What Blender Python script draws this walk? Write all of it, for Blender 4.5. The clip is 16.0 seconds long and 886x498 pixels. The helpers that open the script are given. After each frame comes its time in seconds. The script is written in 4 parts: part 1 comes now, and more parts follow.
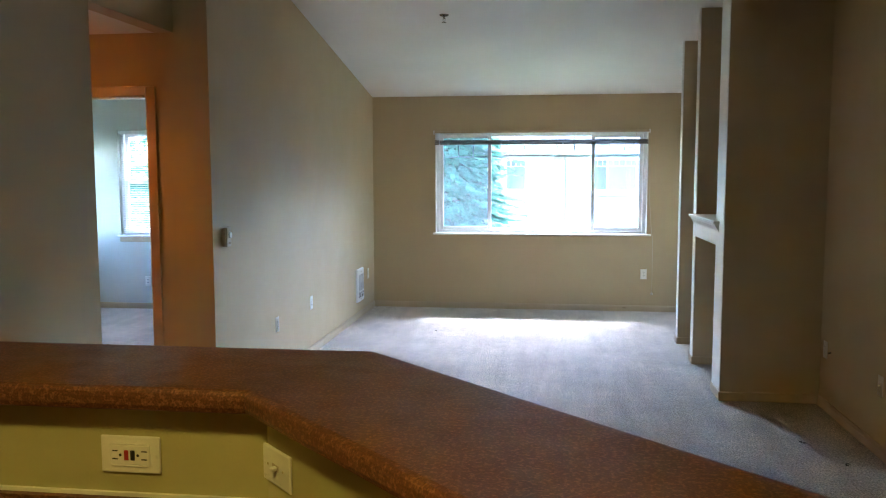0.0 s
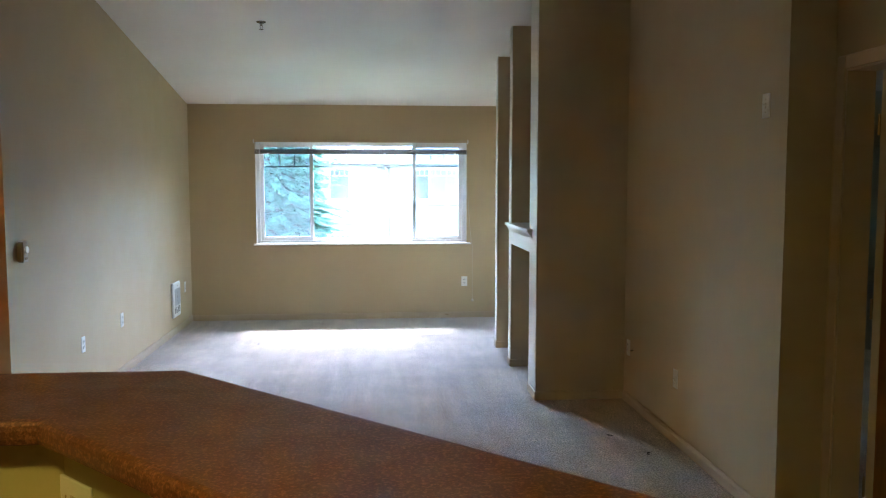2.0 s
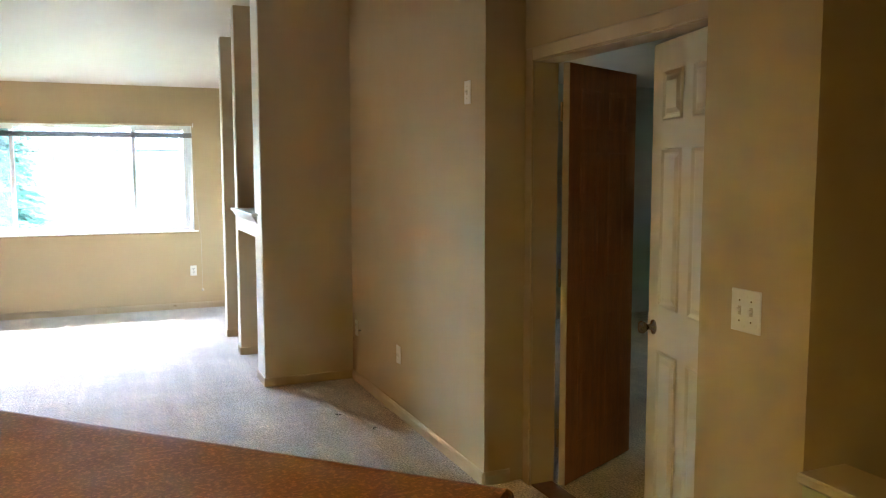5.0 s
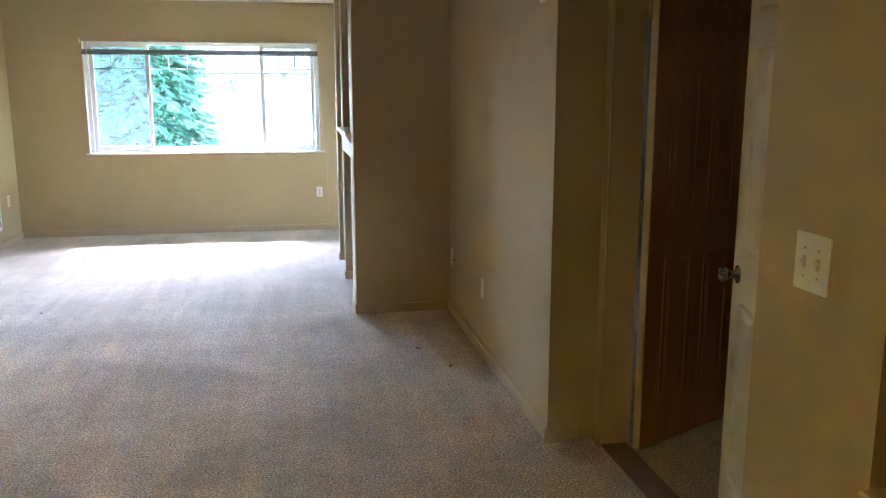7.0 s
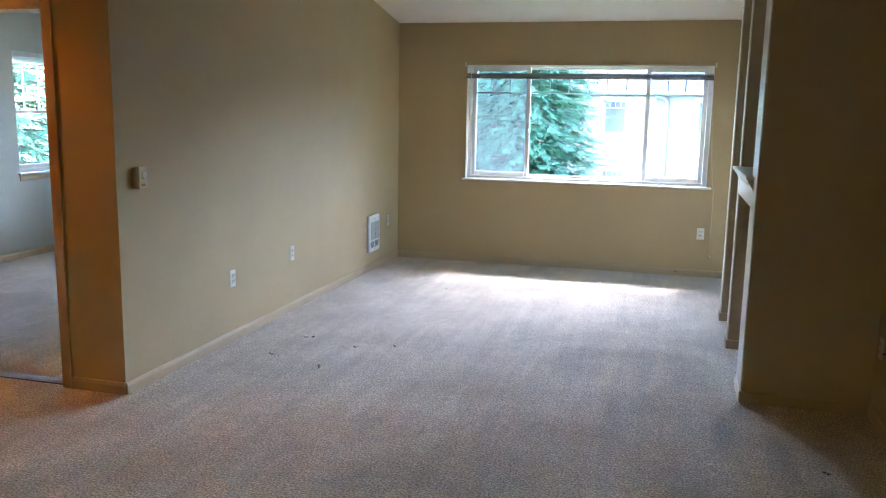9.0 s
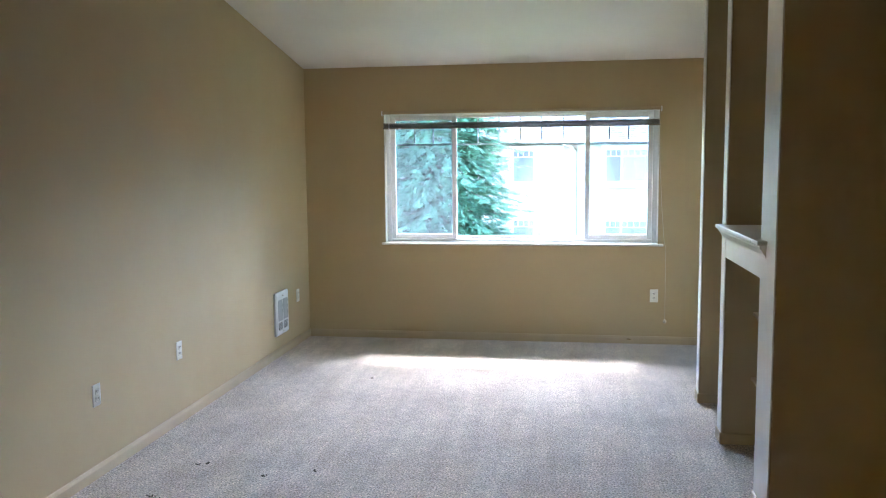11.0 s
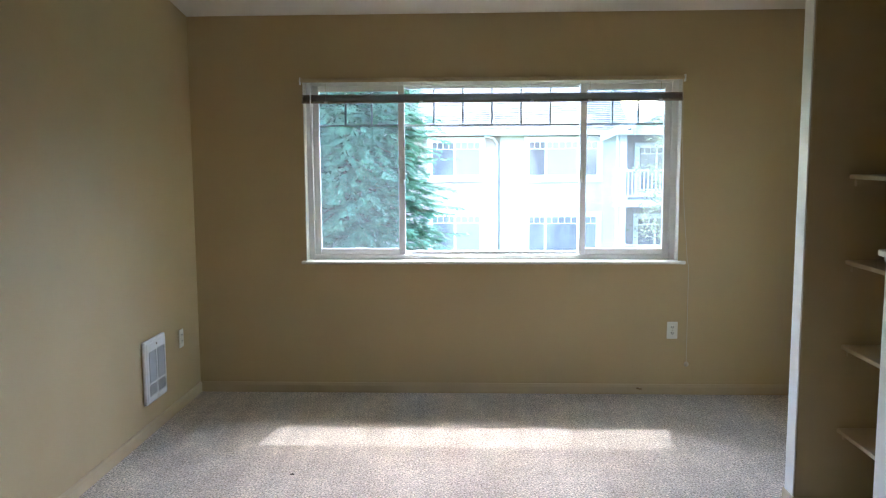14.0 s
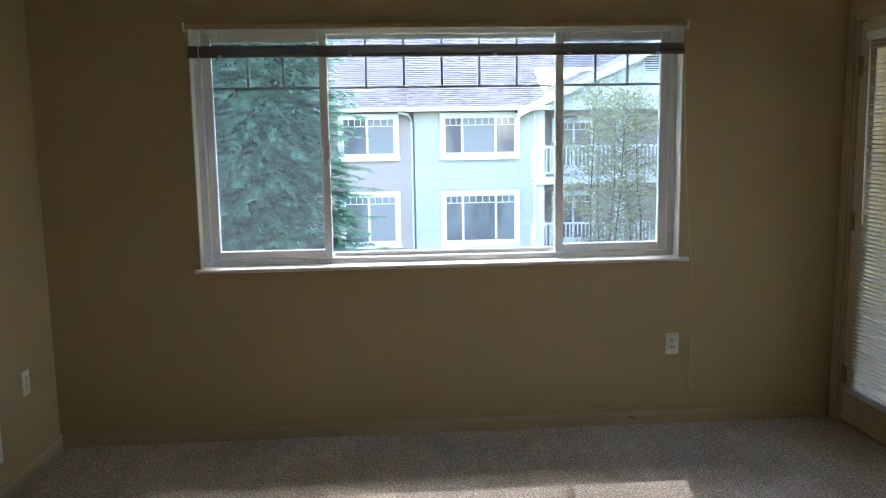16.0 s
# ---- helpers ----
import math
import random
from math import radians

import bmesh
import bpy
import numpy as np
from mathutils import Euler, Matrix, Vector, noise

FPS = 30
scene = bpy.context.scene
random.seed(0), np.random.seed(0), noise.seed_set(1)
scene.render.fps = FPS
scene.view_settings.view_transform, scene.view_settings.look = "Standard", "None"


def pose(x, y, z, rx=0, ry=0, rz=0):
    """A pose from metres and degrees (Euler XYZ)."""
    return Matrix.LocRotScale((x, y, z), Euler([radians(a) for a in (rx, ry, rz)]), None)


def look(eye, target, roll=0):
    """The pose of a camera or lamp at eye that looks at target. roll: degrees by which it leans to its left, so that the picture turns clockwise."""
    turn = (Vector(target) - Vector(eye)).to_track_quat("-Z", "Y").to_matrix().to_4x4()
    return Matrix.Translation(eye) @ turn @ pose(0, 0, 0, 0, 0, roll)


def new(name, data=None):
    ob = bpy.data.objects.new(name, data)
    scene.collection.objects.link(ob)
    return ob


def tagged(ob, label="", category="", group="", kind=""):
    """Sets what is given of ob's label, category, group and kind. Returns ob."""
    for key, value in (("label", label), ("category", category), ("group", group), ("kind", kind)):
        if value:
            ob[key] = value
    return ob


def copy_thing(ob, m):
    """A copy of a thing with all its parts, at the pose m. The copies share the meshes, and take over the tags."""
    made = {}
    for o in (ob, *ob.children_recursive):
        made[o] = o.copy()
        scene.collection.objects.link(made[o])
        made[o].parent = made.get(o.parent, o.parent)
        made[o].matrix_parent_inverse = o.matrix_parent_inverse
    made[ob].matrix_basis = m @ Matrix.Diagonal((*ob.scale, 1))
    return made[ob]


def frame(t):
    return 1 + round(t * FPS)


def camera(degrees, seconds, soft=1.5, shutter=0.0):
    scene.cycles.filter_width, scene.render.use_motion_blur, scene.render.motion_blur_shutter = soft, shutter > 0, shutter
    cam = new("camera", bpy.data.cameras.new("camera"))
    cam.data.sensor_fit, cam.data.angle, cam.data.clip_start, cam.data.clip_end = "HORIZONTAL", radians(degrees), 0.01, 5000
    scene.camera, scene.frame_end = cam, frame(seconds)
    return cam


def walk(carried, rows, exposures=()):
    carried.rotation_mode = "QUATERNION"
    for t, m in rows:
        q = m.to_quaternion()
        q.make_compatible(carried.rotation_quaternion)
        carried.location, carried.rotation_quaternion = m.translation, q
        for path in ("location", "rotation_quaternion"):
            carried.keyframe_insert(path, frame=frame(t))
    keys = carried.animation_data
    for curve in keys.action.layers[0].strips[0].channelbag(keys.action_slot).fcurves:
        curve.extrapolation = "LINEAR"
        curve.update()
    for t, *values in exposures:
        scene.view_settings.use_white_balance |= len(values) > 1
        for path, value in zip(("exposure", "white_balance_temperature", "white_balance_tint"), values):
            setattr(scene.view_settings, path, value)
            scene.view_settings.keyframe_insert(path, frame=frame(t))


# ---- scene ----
import itertools

cam = camera(57.1, 16.0, soft=1.1)
PATH = [
    (0, (2.086, -9.532, 1.598), (1.827, -7.558, 1.412), -0.1),
    (0.5, (2.103, -9.529, 1.599), (1.944, -7.544, 1.422), -0.0),
    (1, (2.108, -9.524, 1.604), (2.064, -7.532, 1.428), 0.0),
    (1.5, (2.108, -9.525, 1.598), (2.141, -7.533, 1.425), 0.0),
    (2, (2.109, -9.539, 1.604), (2.276, -7.552, 1.44), 0.0),
    (2.5, (2.127, -9.545, 1.601), (2.388, -7.569, 1.438), -0.1),
    (3, (2.15, -9.546, 1.595), (2.507, -7.585, 1.43), -0.0),
    (3.5, (2.141, -9.555, 1.591), (2.579, -7.611, 1.426), 0.1),
    (4, (2.161, -9.561, 1.584), (2.705, -7.644, 1.42), 0.1),
    (4.5, (2.155, -9.579, 1.582), (2.85, -7.711, 1.413), -0.0),
    (4.7, (2.177, -9.583, 1.581), (2.944, -7.744, 1.406), -0.2),
    (6.8, (2.800, -9.360, 1.528), (3.355, -7.478, 1.150), 0.6),
    (7, (2.870, -9.285, 1.519), (3.227, -7.354, 1.145), 0.0),
    (7.5, (2.909, -9.192, 1.537), (2.848, -7.23, 1.155), 0.7),
    (8, (2.926, -8.944, 1.525), (2.568, -7.015, 1.139), 1.6),
    (8.5, (2.852, -8.691, 1.565), (2.367, -6.789, 1.18), 1.5),
    (9, (2.813, -8.388, 1.577), (2.293, -6.486, 1.245), 1.1),
    (9.5, (2.778, -8.137, 1.591), (2.259, -6.224, 1.32), 1.8),
    (10, (2.634, -7.851, 1.593), (2.214, -5.91, 1.354), 1.1),
    (10.2, (2.601, -7.755, 1.601), (2.208, -5.809, 1.36), 0.4),
    (12.3, (2.148, -6.441, 1.604), (1.923, -4.459, 1.462), 0.4),
    (12.5, (2.143, -6.298, 1.602), (1.914, -4.317, 1.458), 0.3),
    (13, (2.042, -5.975, 1.58), (1.847, -3.99, 1.425), 0.6),
    (13.5, (1.922, -5.686, 1.585), (1.813, -3.699, 1.385), -0.4),
    (14, (1.872, -5.335, 1.574), (1.791, -3.349, 1.35), -0.3),
    (14.5, (1.811, -5.032, 1.568), (1.751, -3.048, 1.322), 0.6),
    (15, (1.728, -4.694, 1.585), (1.771, -2.714, 1.303), -0.4),
    (15.5, (1.692, -4.419, 1.518), (1.796, -2.439, 1.256), -0.9),
    (16, (1.675, -4.092, 1.542), (1.813, -2.116, 1.264), -0.9),
]
walk(cam, [(t, look(eye, target, roll)) for t, eye, target, roll in PATH], exposures=((0, 6.10, 5850, 13), (3.0, 6.25, 6050, 14), (3.5, 6.42, 6150, 14), (4.0, 6.95, 6300, 15), (4.7, 7.25, 6400, 15), (6.8, 6.95, 6350, 15), (7.5, 5.95, 6150, 15), (9.0, 5.95, 6250, 14), (10.2, 6.0, 6300, 14), (12.3, 5.68, 6550, 14), (14, 5.4, 6800, 14), (15, 5.0, 6950, 15), (16, 4.4, 7100, 15)))

# ---------------------------------------------------------------- light
SUN = Vector((0.115, 0.78, 1.0)).normalized()
world = bpy.data.worlds.new("sky_world")
scene.world = world
world.use_nodes = True
wn = world.node_tree.nodes
sky = wn.new("ShaderNodeTexSky")
sky.sky_type = "NISHITA"
sky.sun_disc = False
sky.sun_elevation = math.asin(SUN.z)
sky.sun_rotation = math.atan2(SUN.x, SUN.y)
sky.dust_density = 1.1
sky.ozone_density = 2.0
wn["Background"].inputs["Strength"].default_value = 0.15
world.node_tree.links.new(sky.outputs[0], wn["Background"].inputs["Color"])

sun_data = bpy.data.lights.new("sun", "SUN")
sun_data.energy, sun_data.angle, sun_data.color = 0.095, radians(0.8), (0.82, 0.91, 1.0)
sun = new("sun", sun_data)
sun.matrix_world = look(SUN * 60, (0, 0, 0))


def bulb(name, place, watts, size, colour=(1.0, 0.50, 0.16)):
    data = bpy.data.lights.new(name, "POINT")
    data.energy, data.shadow_soft_size, data.color = watts, size, colour
    ob = new(name, data)
    ob.location = place
    return ob


bulb("kitchen_bulb", (1.40, -9.15, 2.32), 0.44, 0.08, (1.0, 0.74, 0.18))
# stands in for an unlocated warm light on the hall wall
bulb("hall_stand_in_bulb", (-1.30, -5.25, 2.362), 0.30, 0.03, (1.0, 0.33, 0.035))

# ---------------------------------------------------------------- materials
MATS = {}


def material(name, colour, rough=0.6, metal=0.0, spots=0.0, spot_scale=2.0, grain=0.0, grain_scale=200.0, bump=0.0,
             bump_scale=300.0, per_object=0.0, second=None, second_scale=40.0, second_at=0.5, second_soft=0.1, spec=0.5, stretch=None, streak=0.0, patch=0.0, soil_dim=None):
    """A painted or natural surface: base colour, broad mottling, fine grain, a second speckle colour, and relief."""
    m = bpy.data.materials.new(name)
    m.use_nodes = True
    n, l = m.node_tree.nodes, m.node_tree.links
    b = n["Principled BSDF"]
    b.inputs["Roughness"].default_value = rough
    b.inputs["Metallic"].default_value = metal
    b.inputs["Specular IOR Level"].default_value = spec
    pos = n.new("ShaderNodeNewGeometry").outputs["Position"]
    if stretch:
        mp = n.new("ShaderNodeVectorMath")
        mp.operation = "MULTIPLY"
        mp.inputs[1].default_value = stretch
        l.new(pos, mp.inputs[0])
        pos = mp.outputs[0]

    def noise_tex(scale, detail=3.0):
        t = n.new("ShaderNodeTexNoise")
        t.inputs["Scale"].default_value = scale
        t.inputs["Detail"].default_value = detail
        l.new(pos, t.inputs["Vector"])
        return t.outputs["Fac"]

    def blend(kind, fac, a, c):
        x = n.new("ShaderNodeMix")
        x.data_type, x.blend_type = "RGBA", kind
        for socket, value in ((0, fac), (6, a), (7, c)):
            if hasattr(value, "is_output"):
                l.new(value, x.inputs[socket])
            else:
                x.inputs[socket].default_value = value
        return x.outputs[2]

    def ramp(value, low, high, a, c):
        r = n.new("ShaderNodeMapRange")
        l.new(value, r.inputs[0])
        for i, v in enumerate((low, high, a, c)):
            r.inputs[i + 1].default_value = v
        return r.outputs[0]

    col = (*colour, 1)
    if second:
        col = blend("MIX", ramp(noise_tex(second_scale, 4.0), second_at - second_soft, second_at + second_soft, 0, 1), col, (*second, 1))
    if spots:
        f = ramp(noise_tex(spot_scale), 0.3, 0.7, 1 - spots, 1 + spots)
        col = blend("MULTIPLY", 1.0, col, f)
    if streak:
        mp = n.new("ShaderNodeVectorMath")
        mp.operation = "MULTIPLY"
        mp.inputs[1].default_value = (11.0, 0.8, 1.0)
        l.new(pos, mp.inputs[0])
        t = n.new("ShaderNodeTexNoise")
        t.inputs["Scale"].default_value = 1.0
        l.new(mp.outputs[0], t.inputs["Vector"])
        col = blend("MULTIPLY", 1.0, col, ramp(t.outputs["Fac"], 0.3, 0.7, 1 - streak, 1 + streak))
    if patch:
        col = blend("MULTIPLY", 1.0, col, ramp(noise_tex(16.0, 4.0), 0.3, 0.7, 1 - patch, 1 + patch))
    # fading window light put into the colour, brown and patchy as traffic soil
    if soil_dim:
        floor_xyz = n.new("ShaderNodeSeparateXYZ")
        l.new(pos, floor_xyz.inputs[0])
        dim_away, worn = ramp(floor_xyz.outputs[1], -4.2, -6.9, 0, 1), ramp(noise_tex(1.1, 5.0), 0.32, 0.62, 0.25, 1)
        fac = n.new("ShaderNodeMath")
        fac.operation = "MULTIPLY"
        l.new(dim_away, fac.inputs[0])
        l.new(worn, fac.inputs[1])
        col = blend("MULTIPLY", fac.outputs[0], col, (*soil_dim, 1))
    if grain:
        f = ramp(noise_tex(grain_scale, 2.0), 0.3, 0.7, 1 - grain, 1 + grain)
        col = blend("MULTIPLY", 1.0, col, f)
    if per_object:
        f = ramp(n.new("ShaderNodeObjectInfo").outputs["Random"], 0, 1, 1 - per_object, 1 + per_object)
        col = blend("MULTIPLY", 1.0, col, f)
    if hasattr(col, "is_output"):
        l.new(col, b.inputs["Base Color"])
    else:
        b.inputs["Base Color"].default_value = col
    if spots or grain:
        l.new(ramp(noise_tex(spot_scale * 3), 0.3, 0.7, max(rough - 0.06, 0.02), min(rough + 0.06, 1)), b.inputs["Roughness"])
    if bump:
        bn = n.new("ShaderNodeBump")
        bn.inputs["Strength"].default_value = 1.0
        bn.inputs["Distance"].default_value = bump
        l.new(noise_tex(bump_scale, 3.0), bn.inputs["Height"])
        l.new(bn.outputs[0], b.inputs["Normal"])
    MATS[name] = m
    return m


def glass(name, tint=(1, 1, 1), rough=0.0, gloss=1.0, haze=0.0):
    m = bpy.data.materials.new(name)
    m.use_nodes = True
    n, l = m.node_tree.nodes, m.node_tree.links
    n.remove(n["Principled BSDF"])
    clear, shine, mix, edge = (n.new(k) for k in ("ShaderNodeBsdfTransparent", "ShaderNodeBsdfGlossy", "ShaderNodeMixShader", "ShaderNodeLayerWeight"))
    edge.inputs["Blend"].default_value = 0.5
    power, lift = n.new("ShaderNodeMath"), n.new("ShaderNodeMath")
    power.operation, lift.operation = "POWER", "MULTIPLY_ADD"
    power.inputs[1].default_value, lift.inputs[1].default_value, lift.inputs[2].default_value = 4.0, 0.9, 0.035
    l.new(edge.outputs["Facing"], power.inputs[0])
    l.new(power.outputs[0], lift.inputs[0])
    clear.inputs[0].default_value = (*tint, 1)
    shine.inputs["Roughness"].default_value = rough
    shine.inputs["Color"].default_value = (gloss, gloss, gloss, 1)
    l.new(lift.outputs[0], mix.inputs[0])
    l.new(clear.outputs[0], mix.inputs[1])
    l.new(shine.outputs[0], mix.inputs[2])
    out = mix.outputs[0]
    if haze:
        dust, two = n.new("ShaderNodeBsdfTranslucent"), n.new("ShaderNodeMixShader")
        dust.inputs[0].default_value = (0.8, 0.85, 0.9, 1)
        two.inputs[0].default_value = haze
        l.new(out, two.inputs[1])
        l.new(dust.outputs[0], two.inputs[2])
        out = two.outputs[0]
    l.new(out, n["Material Output"].inputs[0])
    return m


PAINT = material("wall_paint", (0.50, 0.376, 0.205), 0.6, spots=0.035, spot_scale=1.3, bump=0.0005, bump_scale=170, spec=0.35)
KITCHEN_PAINT = material("yellow_kitchen_paint", (0.46, 0.43, 0.20), 0.5, spots=0.03, spot_scale=1.6, bump=0.0004, bump_scale=170, spec=0.4)
CEIL = material("ceiling_paint", (0.76, 0.70, 0.62), 0.58, spots=0.03, spot_scale=1.5, bump=0.0016, bump_scale=70, spec=0.35)
# wall_paint made paler and cooler: daylight of the far rooms put into the colour
DAYLIT_PAINT = material("pale_daylit_paint", (0.60, 0.60, 0.52), 0.62, spots=0.03, spot_scale=1.3, bump=0.0006, bump_scale=170, spec=0.3)
TRIM = material("trim_paint", (0.51, 0.39, 0.23), 0.42, spots=0.03, spot_scale=4, bump=0.0002, bump_scale=90)
FACE = material("white_satin_trim", (0.76, 0.735, 0.67), 0.38, spots=0.03, spot_scale=5, bump=0.0002, bump_scale=80)
WHITE = material("white_vinyl", (0.86, 0.86, 0.85), 0.38, spots=0.03, spot_scale=9)
DOORP = material("door_paint", (0.61, 0.515, 0.355), 0.4, spots=0.02, spot_scale=3, bump=0.0003, bump_scale=60)
CARPET = material("carpet", (0.69, 0.595, 0.505), 0.88, spots=0.12, spot_scale=2.4, grain=0.55, grain_scale=112, bump=0.011, bump_scale=130,
                  second=(0.41, 0.345, 0.28), second_scale=70.0, second_at=0.54, second_soft=0.18, spec=0.15, streak=0.08, patch=0.10, soil_dim=(0.60, 0.52, 0.44))
CARPET.node_tree.nodes["Principled BSDF"].inputs["Sheen Weight"].default_value = 0.12
CARPET.node_tree.nodes["Principled BSDF"].inputs["Sheen Roughness"].default_value = 0.45
LAMINATE = material("brown_laminate", (0.125, 0.047, 0.022), 0.40, spots=0.10, spot_scale=6, grain=0.28, grain_scale=260,
                    second=(0.225, 0.098, 0.045), second_scale=130, second_at=0.56, second_soft=0.075, spec=0.34)
PLATE = material("cover_plate", (0.80, 0.78, 0.70), 0.32, spots=0.02, spot_scale=30)
# warm shade on the far den leaf, put into a brown face colour
SHADE_BROWN = material("brown_shaded_door", (0.50, 0.18, 0.05), 0.5, spots=0.14, spot_scale=5, grain=0.12, grain_scale=60, stretch=(6, 6, 0.6))
DARK = material("dark_slot", (0.03, 0.028, 0.025), 0.6)
RED = material("red_button", (0.45, 0.03, 0.02), 0.4)
BLACK = material("black_button", (0.02, 0.02, 0.02), 0.4)
CHROME = material("polished_metal", (0.75, 0.70, 0.62), 0.16, metal=1.0)
NICKEL = material("dark_polished_metal", (0.34, 0.31, 0.27), 0.2, metal=1.0)
BEIGE = material("beige_plastic", (0.52, 0.42, 0.27), 0.45, spots=0.03, spot_scale=20)
GRILLE = material("grey_enamel", (0.46, 0.47, 0.48), 0.45, spots=0.03, spot_scale=20)
BRASS = material("worn_brass", (0.35, 0.24, 0.12), 0.38, metal=1.0, spots=0.15, spot_scale=60)
# darkness of the stacked slats against the window, put into their colour
BACKLIT_SLATS = material("dark_backlit_slats", (0.24, 0.185, 0.13), 0.45, spots=0.1, spot_scale=12, grain=0.1, grain_scale=90, stretch=(0.3, 1, 12))
BLIND = material("blind_slats", (0.82, 0.81, 0.78), 0.42, spots=0.03, spot_scale=15)
CORD = material("blind_cord", (0.55, 0.48, 0.36), 0.8, grain=0.1, grain_scale=400)
CLEAR = glass("window_glass", (0.95, 0.97, 0.97))
SCREENED = glass("screened_glass", (0.73, 0.79, 0.81), haze=0.014)
STRIP = material("seam_and_shade_strip", (0.16, 0.075, 0.035), 0.5, spots=0.15, spot_scale=12, stretch=(1, 8, 1))
WINDOW_X0, WINDOW_X1, WINDOW_Z0, WINDOW_Z1 = 0.745, 3.19, 0.895, 2.085
SLOPE = 0.165
CEIL0 = 2.487


# ---------------------------------------------------------------- building helpers
def box(bm, x0, x1, y0, y1, z0, z1, bevel=0.0, segments=1):
    """Adds a box, its edges rounded by bevel, to bm."""
    vs = [bm.verts.new(p) for p in ((x0, y0, z0), (x1, y0, z0), (x1, y1, z0), (x0, y1, z0), (x0, y0, z1), (x1, y0, z1), (x1, y1, z1), (x0, y1, z1))]
    fs = [bm.faces.new([vs[i] for i in q]) for q in ((3, 2, 1, 0), (4, 5, 6, 7), (0, 1, 5, 4), (1, 2, 6, 5), (2, 3, 7, 6), (3, 0, 4, 7))]
    if bevel:
        bmesh.ops.bevel(bm, geom=list({e for f in fs for e in f.edges}), offset=bevel, segments=segments, affect="EDGES", profile=0.5)
    return bm


def B(*args, **kw):
    return box(bmesh.new(), *args, **kw)


def prism(bm, ring, z0, z1, bevel_top=0.0):
    """A vertical prism over a plan outline given counter-clockwise."""
    lo, hi = [bm.verts.new((x, y, z0)) for x, y in ring], [bm.verts.new((x, y, z1)) for x, y in ring]
    bm.faces.new(lo[::-1])
    bm.faces.new(hi)
    for i in range(len(ring)):
        j = (i + 1) % len(ring)
        bm.faces.new((lo[i], lo[j], hi[j], hi[i]))
    return bm


def extrude_profile(bm, profile, along, a, b):
    """Sweeps a closed outline of (u, z) points straight along the x or y axis from a to b; u is the other axis."""
    def at(u, z, s):
        return (s, u, z) if along == "x" else (u, s, z)
    first, last = [bm.verts.new(at(u, z, a)) for u, z in profile], [bm.verts.new(at(u, z, b)) for u, z in profile]
    bm.faces.new(first)
    bm.faces.new(last[::-1])
    for i in range(len(profile)):
        j = (i + 1) % len(profile)
        bm.faces.new((first[j], first[i], last[i], last[j]))
    bmesh.ops.recalc_face_normals(bm, faces=bm.faces)
    return bm


def rod(bm, p, q, r, r2=None, sides=10, caps=True):
    p, q = Vector(p), Vector(q)
    turn = (q - p).to_track_quat("Z", "Y").to_matrix().to_4x4()
    m = Matrix.Translation((p + q) / 2) @ turn
    bmesh.ops.create_cone(bm, cap_ends=caps, segments=sides, radius1=r, radius2=r if r2 is None else r2, depth=(q - p).length, matrix=m)
    return bm


def lathe(bm, profile, axis_from, axis_to, sides=20):
    """Turns (radius, distance) points about the axis through two points."""
    p, q = Vector(axis_from), Vector(axis_to)
    m = Matrix.Translation(p) @ (q - p).to_track_quat("Z", "Y").to_matrix().to_4x4()
    rings = []
    for r, d in profile:
        rings.append([bm.verts.new(m @ Vector((r * math.cos(2 * math.pi * k / sides), r * math.sin(2 * math.pi * k / sides), d))) for k in range(sides)])
    for a, b in zip(rings, rings[1:]):
        for k in range(sides):
            bm.faces.new((a[k], a[(k + 1) % sides], b[(k + 1) % sides], b[k]))
    bm.faces.new(rings[0][::-1])
    bm.faces.new(rings[-1])
    return bm


def mesh_of(name, bm, mat, smooth=False):
    bmesh.ops.recalc_face_normals(bm, faces=bm.faces)
    me = bpy.data.meshes.new(name)
    bm.to_mesh(me)
    bm.free()
    me.materials.append(mat)
    if smooth:
        for p in me.polygons:
            p.use_smooth = True
    return me


def part(name, bm, mat, parent, label="", smooth=False):
    ob = new(name, mesh_of(name, bm, mat, smooth))
    ob.parent = parent
    return tagged(ob, label)


def structure(name, bm, mat, label, category):
    return tagged(new(name, mesh_of(name, bm, mat)), label, category, kind="structure")


def thing(name, m, label, category, group="", kind=""):
    ob = new(name)
    ob.empty_display_size = 0.1
    ob.matrix_world = m
    return tagged(ob, label, category, group, kind)


# ---------------------------------------------------------------- floors, walls, ceilings
structure("floor", B(-0.34, 5.6, -11.0, 0.0, -0.2, 0.0), CARPET, "worn beige wall-to-wall carpet with traffic stains, painted dimmer away from the window", "carpet")
structure("floor_bedroom", B(-3.6, -0.34, -4.60, -0.5, -0.2, 0.0), CARPET, "beige carpet of the bedroom seen through the doorway", "carpet")
structure("floor_hall", B(-2.2, -0.34, -5.74, -4.60, -0.2, 0.0), CARPET, "beige carpet of the short hall", "carpet")
structure("floor_den", B(5.6, 8.4, -7.88, -2.2, -0.2, 0.0), CARPET, "beige carpet of the den behind the double doors", "carpet")


def ceil_z(y):
    return CEIL0 - SLOPE * y


TOP = 4.0
W = 0.12
bm = bmesh.new()
box(bm, -0.12, WINDOW_X0, 0.0, 0.16, -0.2, 2.75)
box(bm, WINDOW_X1, 4.20, 0.0, 0.16, -0.2, 2.75)
box(bm, WINDOW_X0, WINDOW_X1, 0.0, 0.16, -0.2, WINDOW_Z0 - 0.022)
box(bm, WINDOW_X0, WINDOW_X1, 0.0, 0.16, WINDOW_Z1, 2.75)
structure("wall_north", bm, PAINT, "beige painted window wall of the living room", "wall")

bm = bmesh.new()
box(bm, -W, 0.0, -4.69, 0.0, -0.2, TOP)
